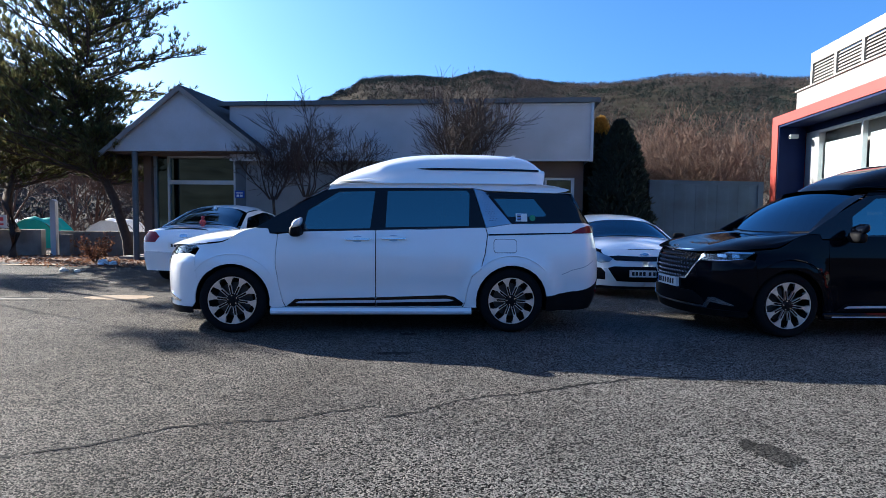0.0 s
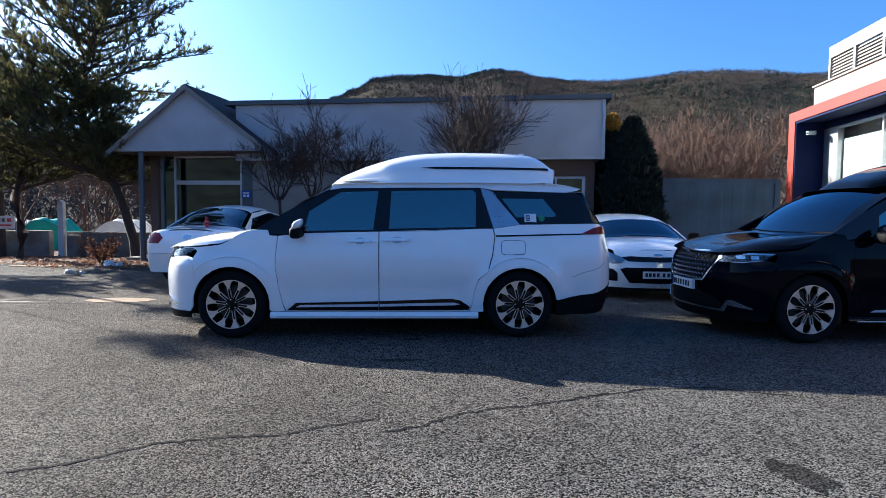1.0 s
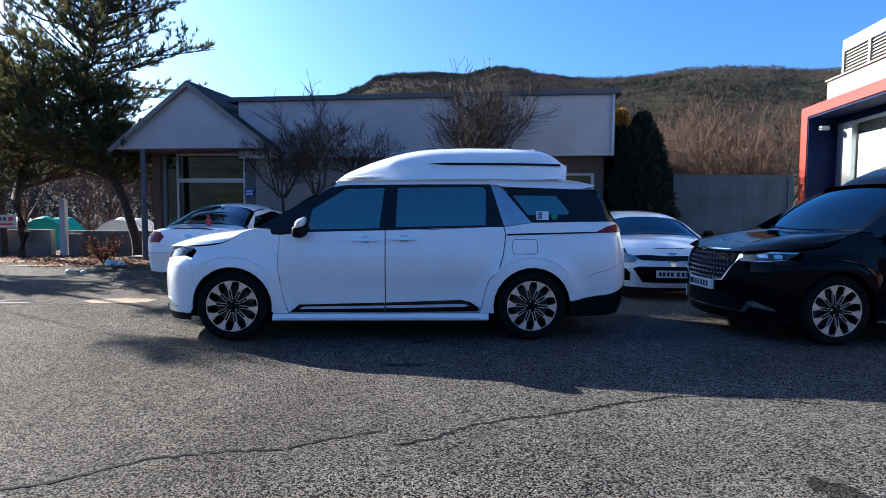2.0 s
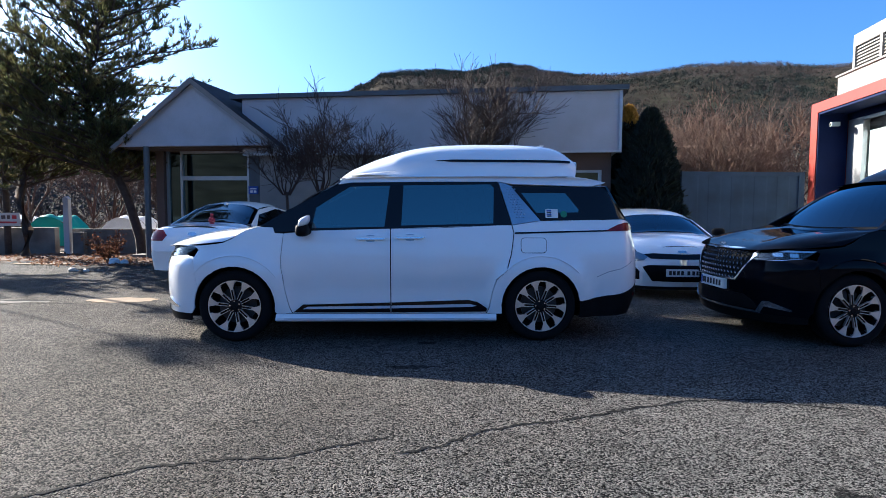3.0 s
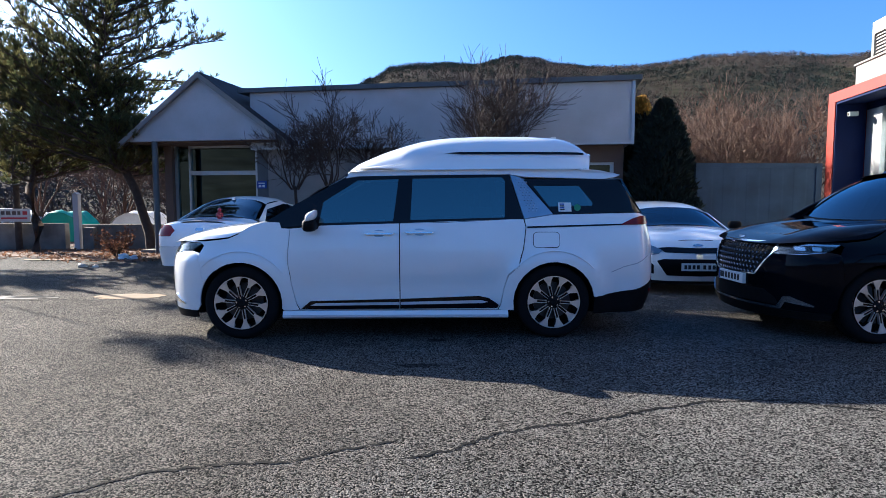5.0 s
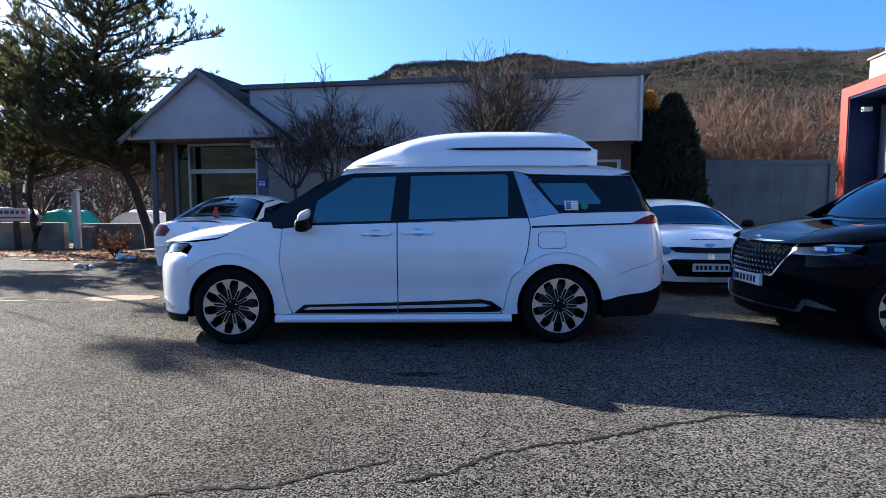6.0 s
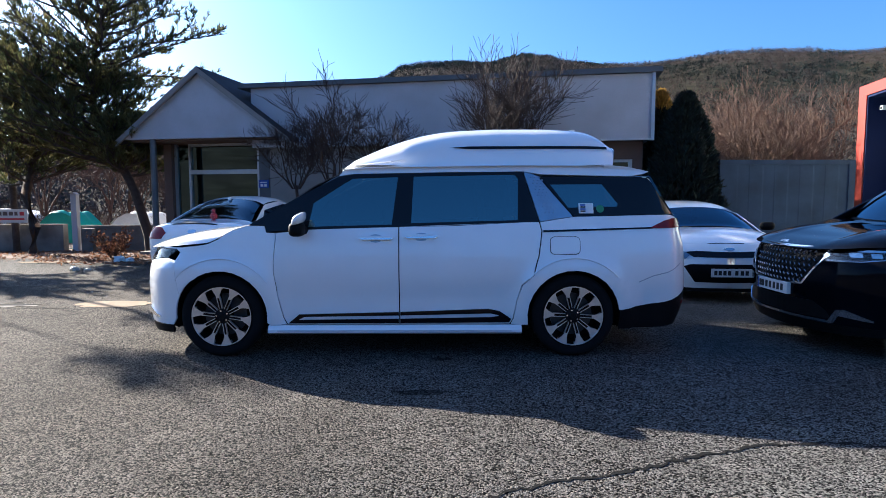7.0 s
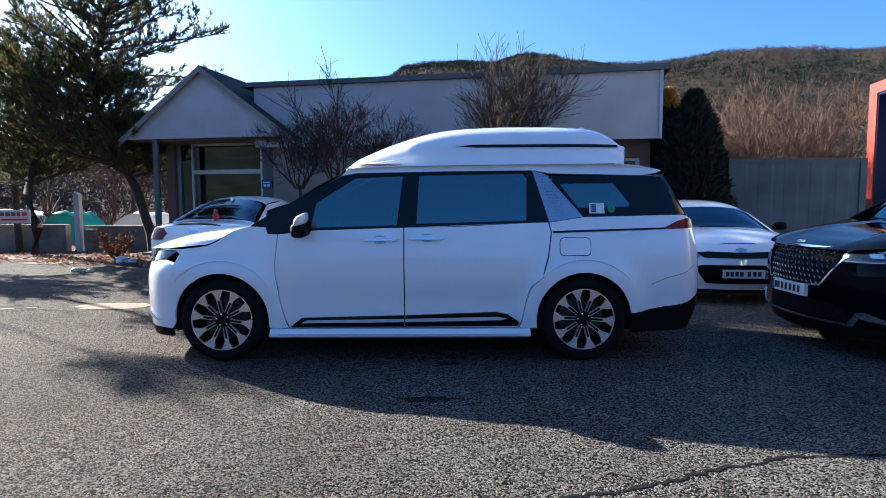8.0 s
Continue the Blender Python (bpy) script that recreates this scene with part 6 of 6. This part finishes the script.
flat_patch("soil_strip", "brown soil with fallen leaves along the wall", "soil", -10.6, 10.4, 5.6, 1.35, 0.006, SOIL, 2)
flat_patch("soil_strip", "brown leafy soil under the pine", "soil", -7.0, 9.0, 1.7, 1.1, 0.010, SOIL, 7)
flat_patch("field", "dry brown field behind the low wall", "field", -16, 22, 16, 10.4, 0.014, SOIL, 9)
flat_patch("field", "dry brown ground under the winter thicket", "field", 9.5, 21, 8, 8.8, 0.014, SOIL, 12)
rng = random.Random(16)
v, f = [], []
for i in range(2600):
    a, r = rng.uniform(0, 6.28), rng.random() ** 0.6
    if rng.random() < 0.6:
        x, y = -9.0 + 3.6 * r * math.cos(a), 9.7 + 1.5 * r * math.sin(a)
    else:
        x, y = -7.0 + 2.0 * r * math.cos(a), 8.7 + 1.3 * r * math.sin(a)
    c = Vector((x, y, 0.014 + rng.random() * 0.03))
    d1 = Vector((rng.uniform(-1, 1), rng.uniform(-1, 1), rng.uniform(-0.3, 0.5))).normalized() * rng.uniform(0.03, 0.07)
    d2 = d1.cross(Vector((rng.uniform(-0.4, 0.4), rng.uniform(-0.4, 0.4), 1))).normalized() * rng.uniform(0.015, 0.035)
    b = len(v)
    v.extend((tuple(c - d1), tuple(c + d2), tuple(c + d1), tuple(c - d2)))
    f.append((b, b + 1, b + 2, b + 3))
tagged(raw("fallen_leaves", v, f, DRY_LEAF), "fallen red-brown leaves scattered on the soil", "leaves", kind="stuff")

bush = thing("dry_bush", "low bush with dry brown leaves beside the pine", "bush", Matrix.Translation((-7.35, 8.75, 0)))
rng = random.Random(18)
v, f, sv, sf = [], [], [], []
for i in range(26):
    a = rng.uniform(0, 6.28)
    d = Vector((math.cos(a) * 0.7, math.sin(a) * 0.7, 1)).normalized()
    e = d * rng.uniform(0.4, 0.85)
    add_tube(sv, sf, [Vector((0, 0, -0.02)), e * 0.5, e], [0.01, 0.007, 0.004], 3)
    for q in range(26):
        tuft(rng, v, f, e * rng.uniform(0.35, 1.05) + Vector((rng.uniform(-0.12, 0.12), rng.uniform(-0.12, 0.12), rng.uniform(-0.08, 0.08))), Vector((rng.uniform(-1, 1), rng.uniform(-1, 1), rng.uniform(-0.5, 1))), 2, 0.08, 0.018)
raw("stems", sv, sf, BARK, bush)
raw("leaves", v, f, DRY_LEAF, bush)

# ---- marks and small things on the yard ----
def crack(pts, seed, w=0.006):
    rng = random.Random(seed)
    line = []
    for (x0, y0), (x1, y1) in zip(pts, pts[1:]):
        n = max(2, int(math.hypot(x1 - x0, y1 - y0) / 0.035))
        for i in range(n):
            k = i / n
            line.append((x0 + (x1 - x0) * k + rng.uniform(-0.012, 0.012), y0 + (y1 - y0) * k + rng.uniform(-0.02, 0.02)))
    line.append(pts[-1])
    bm = bmesh.new()
    prev = None
    for i, (x, y) in enumerate(line):
        h = w * rng.uniform(0.35, 1.25) * min(1.0, i / 6 + 0.15, (len(line) - 1 - i) / 6 + 0.15)
        pair = (bm.verts.new((x, y - h, 0.004)), bm.verts.new((x, y + h, 0.004)))
        if prev:
            bm.faces.new((prev[0], pair[0], pair[1], prev[1]))
        prev = pair
    return tagged(finish("crack", bm, CRACK_DARK), "narrow dark crack across the asphalt", "crack", kind="structure")


crack([(-2.1, -3.45), (-1.71, -3.26), (-1.43, -3.15), (-1.11, -2.9), (-0.66, -2.8), (-0.45, -2.81), (-0.11, -2.62), (0.19, -2.5)], 1, 0.013)
crack([(0.12, -2.79), (0.42, -2.67), (0.67, -2.46), (0.97, -2.34), (1.29, -2.25), (1.63, -2.11), (2.16, -1.92), (2.62, -1.87), (3.0, -2.0), (3.4, -2.2)], 2, 0.014)
crack([(-6.2, 2.5), (-5.4, 2.35), (-4.8, 2.45), (-4.2, 2.32)], 3, 0.02)
flat_patch("oil_stain", "dark oil stain on the asphalt", "stain", 2.42, -3.43, 0.11, 0.19, 0.004, OILED, 5, turn=0.35, rough=0.5)
flat_patch("oil_stain", "dark oil stain on the asphalt", "stain", 0.23, -0.98, 0.17, 0.06, 0.004, OILED, 6, rough=0.5)
flat_patch("oil_stain", "dark oil stain on the asphalt", "stain", 0.38, -0.08, 0.10, 0.05, 0.004, OILED, 8, rough=0.5)
flat_patch("concrete_patch", "pale worn concrete patch in the asphalt", "patch", -4.0, 2.72, 0.48, 0.24, 0.005, PALE_CONCRETE, 4, rough=0.3)
flat_patch("concrete_patch", "pale broken concrete round a drain", "patch", -5.5, 2.62, 0.5, 0.14, 0.005, CONCRETE, 14, rough=0.6)
flat_patch("concrete_patch", "pale concrete slab by the leaf litter", "patch", -8.4, 8.1, 0.75, 0.16, 0.016, PALE_CONCRETE, 24, rough=0.2)
# flat patch: the shade down the hole is put into its colour
flat_patch("drain_hole", "flat dark patch for the shaded hole of a broken drain", "drain", -5.35, 2.66, 0.34, 0.07, 0.009, CRACK_DARK, 15, rough=0.6)


def crumpled(name, label, at, r, seed, mat):
    bm = bmesh.new()
    bmesh.ops.create_icosphere(bm, subdivisions=3, radius=r)
    for q in bm.verts:
        k = 1 + 0.45 * noise.noise(q.co / r * 1.7 + Vector((seed, 0, 0))) + 0.2 * noise.noise(q.co / r * 4 + Vector((seed, 5, 0)))
        q.co = Vector((q.co.x * k * 1.2, q.co.y * k, max(-r * 0.55, q.co.z * k * 0.7)))
    bmesh.ops.translate(bm, vec=Vector(at) + Vector((0, 0, r * 0.54)), verts=bm.verts)
    return tagged(finish(name, bm, mat, smooth=True), label, "litter")


crumpled("plastic_bag", "crumpled white plastic bag on the leaves", (-6.85, 8.1, 0.01), 0.11, 3.0, WHITE_SHEET)
crumpled("plastic_bag", "crumpled white plastic bag on the leaves", (-6.62, 8.12, 0.01), 0.08, 6.0, WHITE_SHEET)
crumpled("paper_scrap", "crumpled pale paper scrap on the asphalt", (-6.9, 6.55, 0.0), 0.07, 9.0, CREAM)
crumpled("paper_scrap", "crumpled pale paper scrap on the asphalt", (-6.6, 6.5, 0.0), 0.05, 12.0, CREAM)

fig = bmesh.new()
for dx, dz, rx, rz in ((0, 0.03, 0.05, 0.03), (0, 0.08, 0.035, 0.045), (0.0, 0.135, 0.045, 0.04), (0.045, 0.10, 0.016, 0.045), (-0.045, 0.10, 0.016, 0.045), (0, 0.195, 0.034, 0.034)):
    bmesh.ops.create_icosphere(fig, subdivisions=2, radius=1.0, matrix=Matrix.Translation((dx, 0, dz)) @ Matrix.Diagonal((rx, rx * 0.8, rz, 1)))
bmesh.ops.translate(fig, vec=(-3.36, 4.62, 1.02), verts=fig.verts)
tagged(finish("toy_figure", fig, RED_PLASTIC, smooth=True), "small plain red toy figure on the boot lid", "toy")
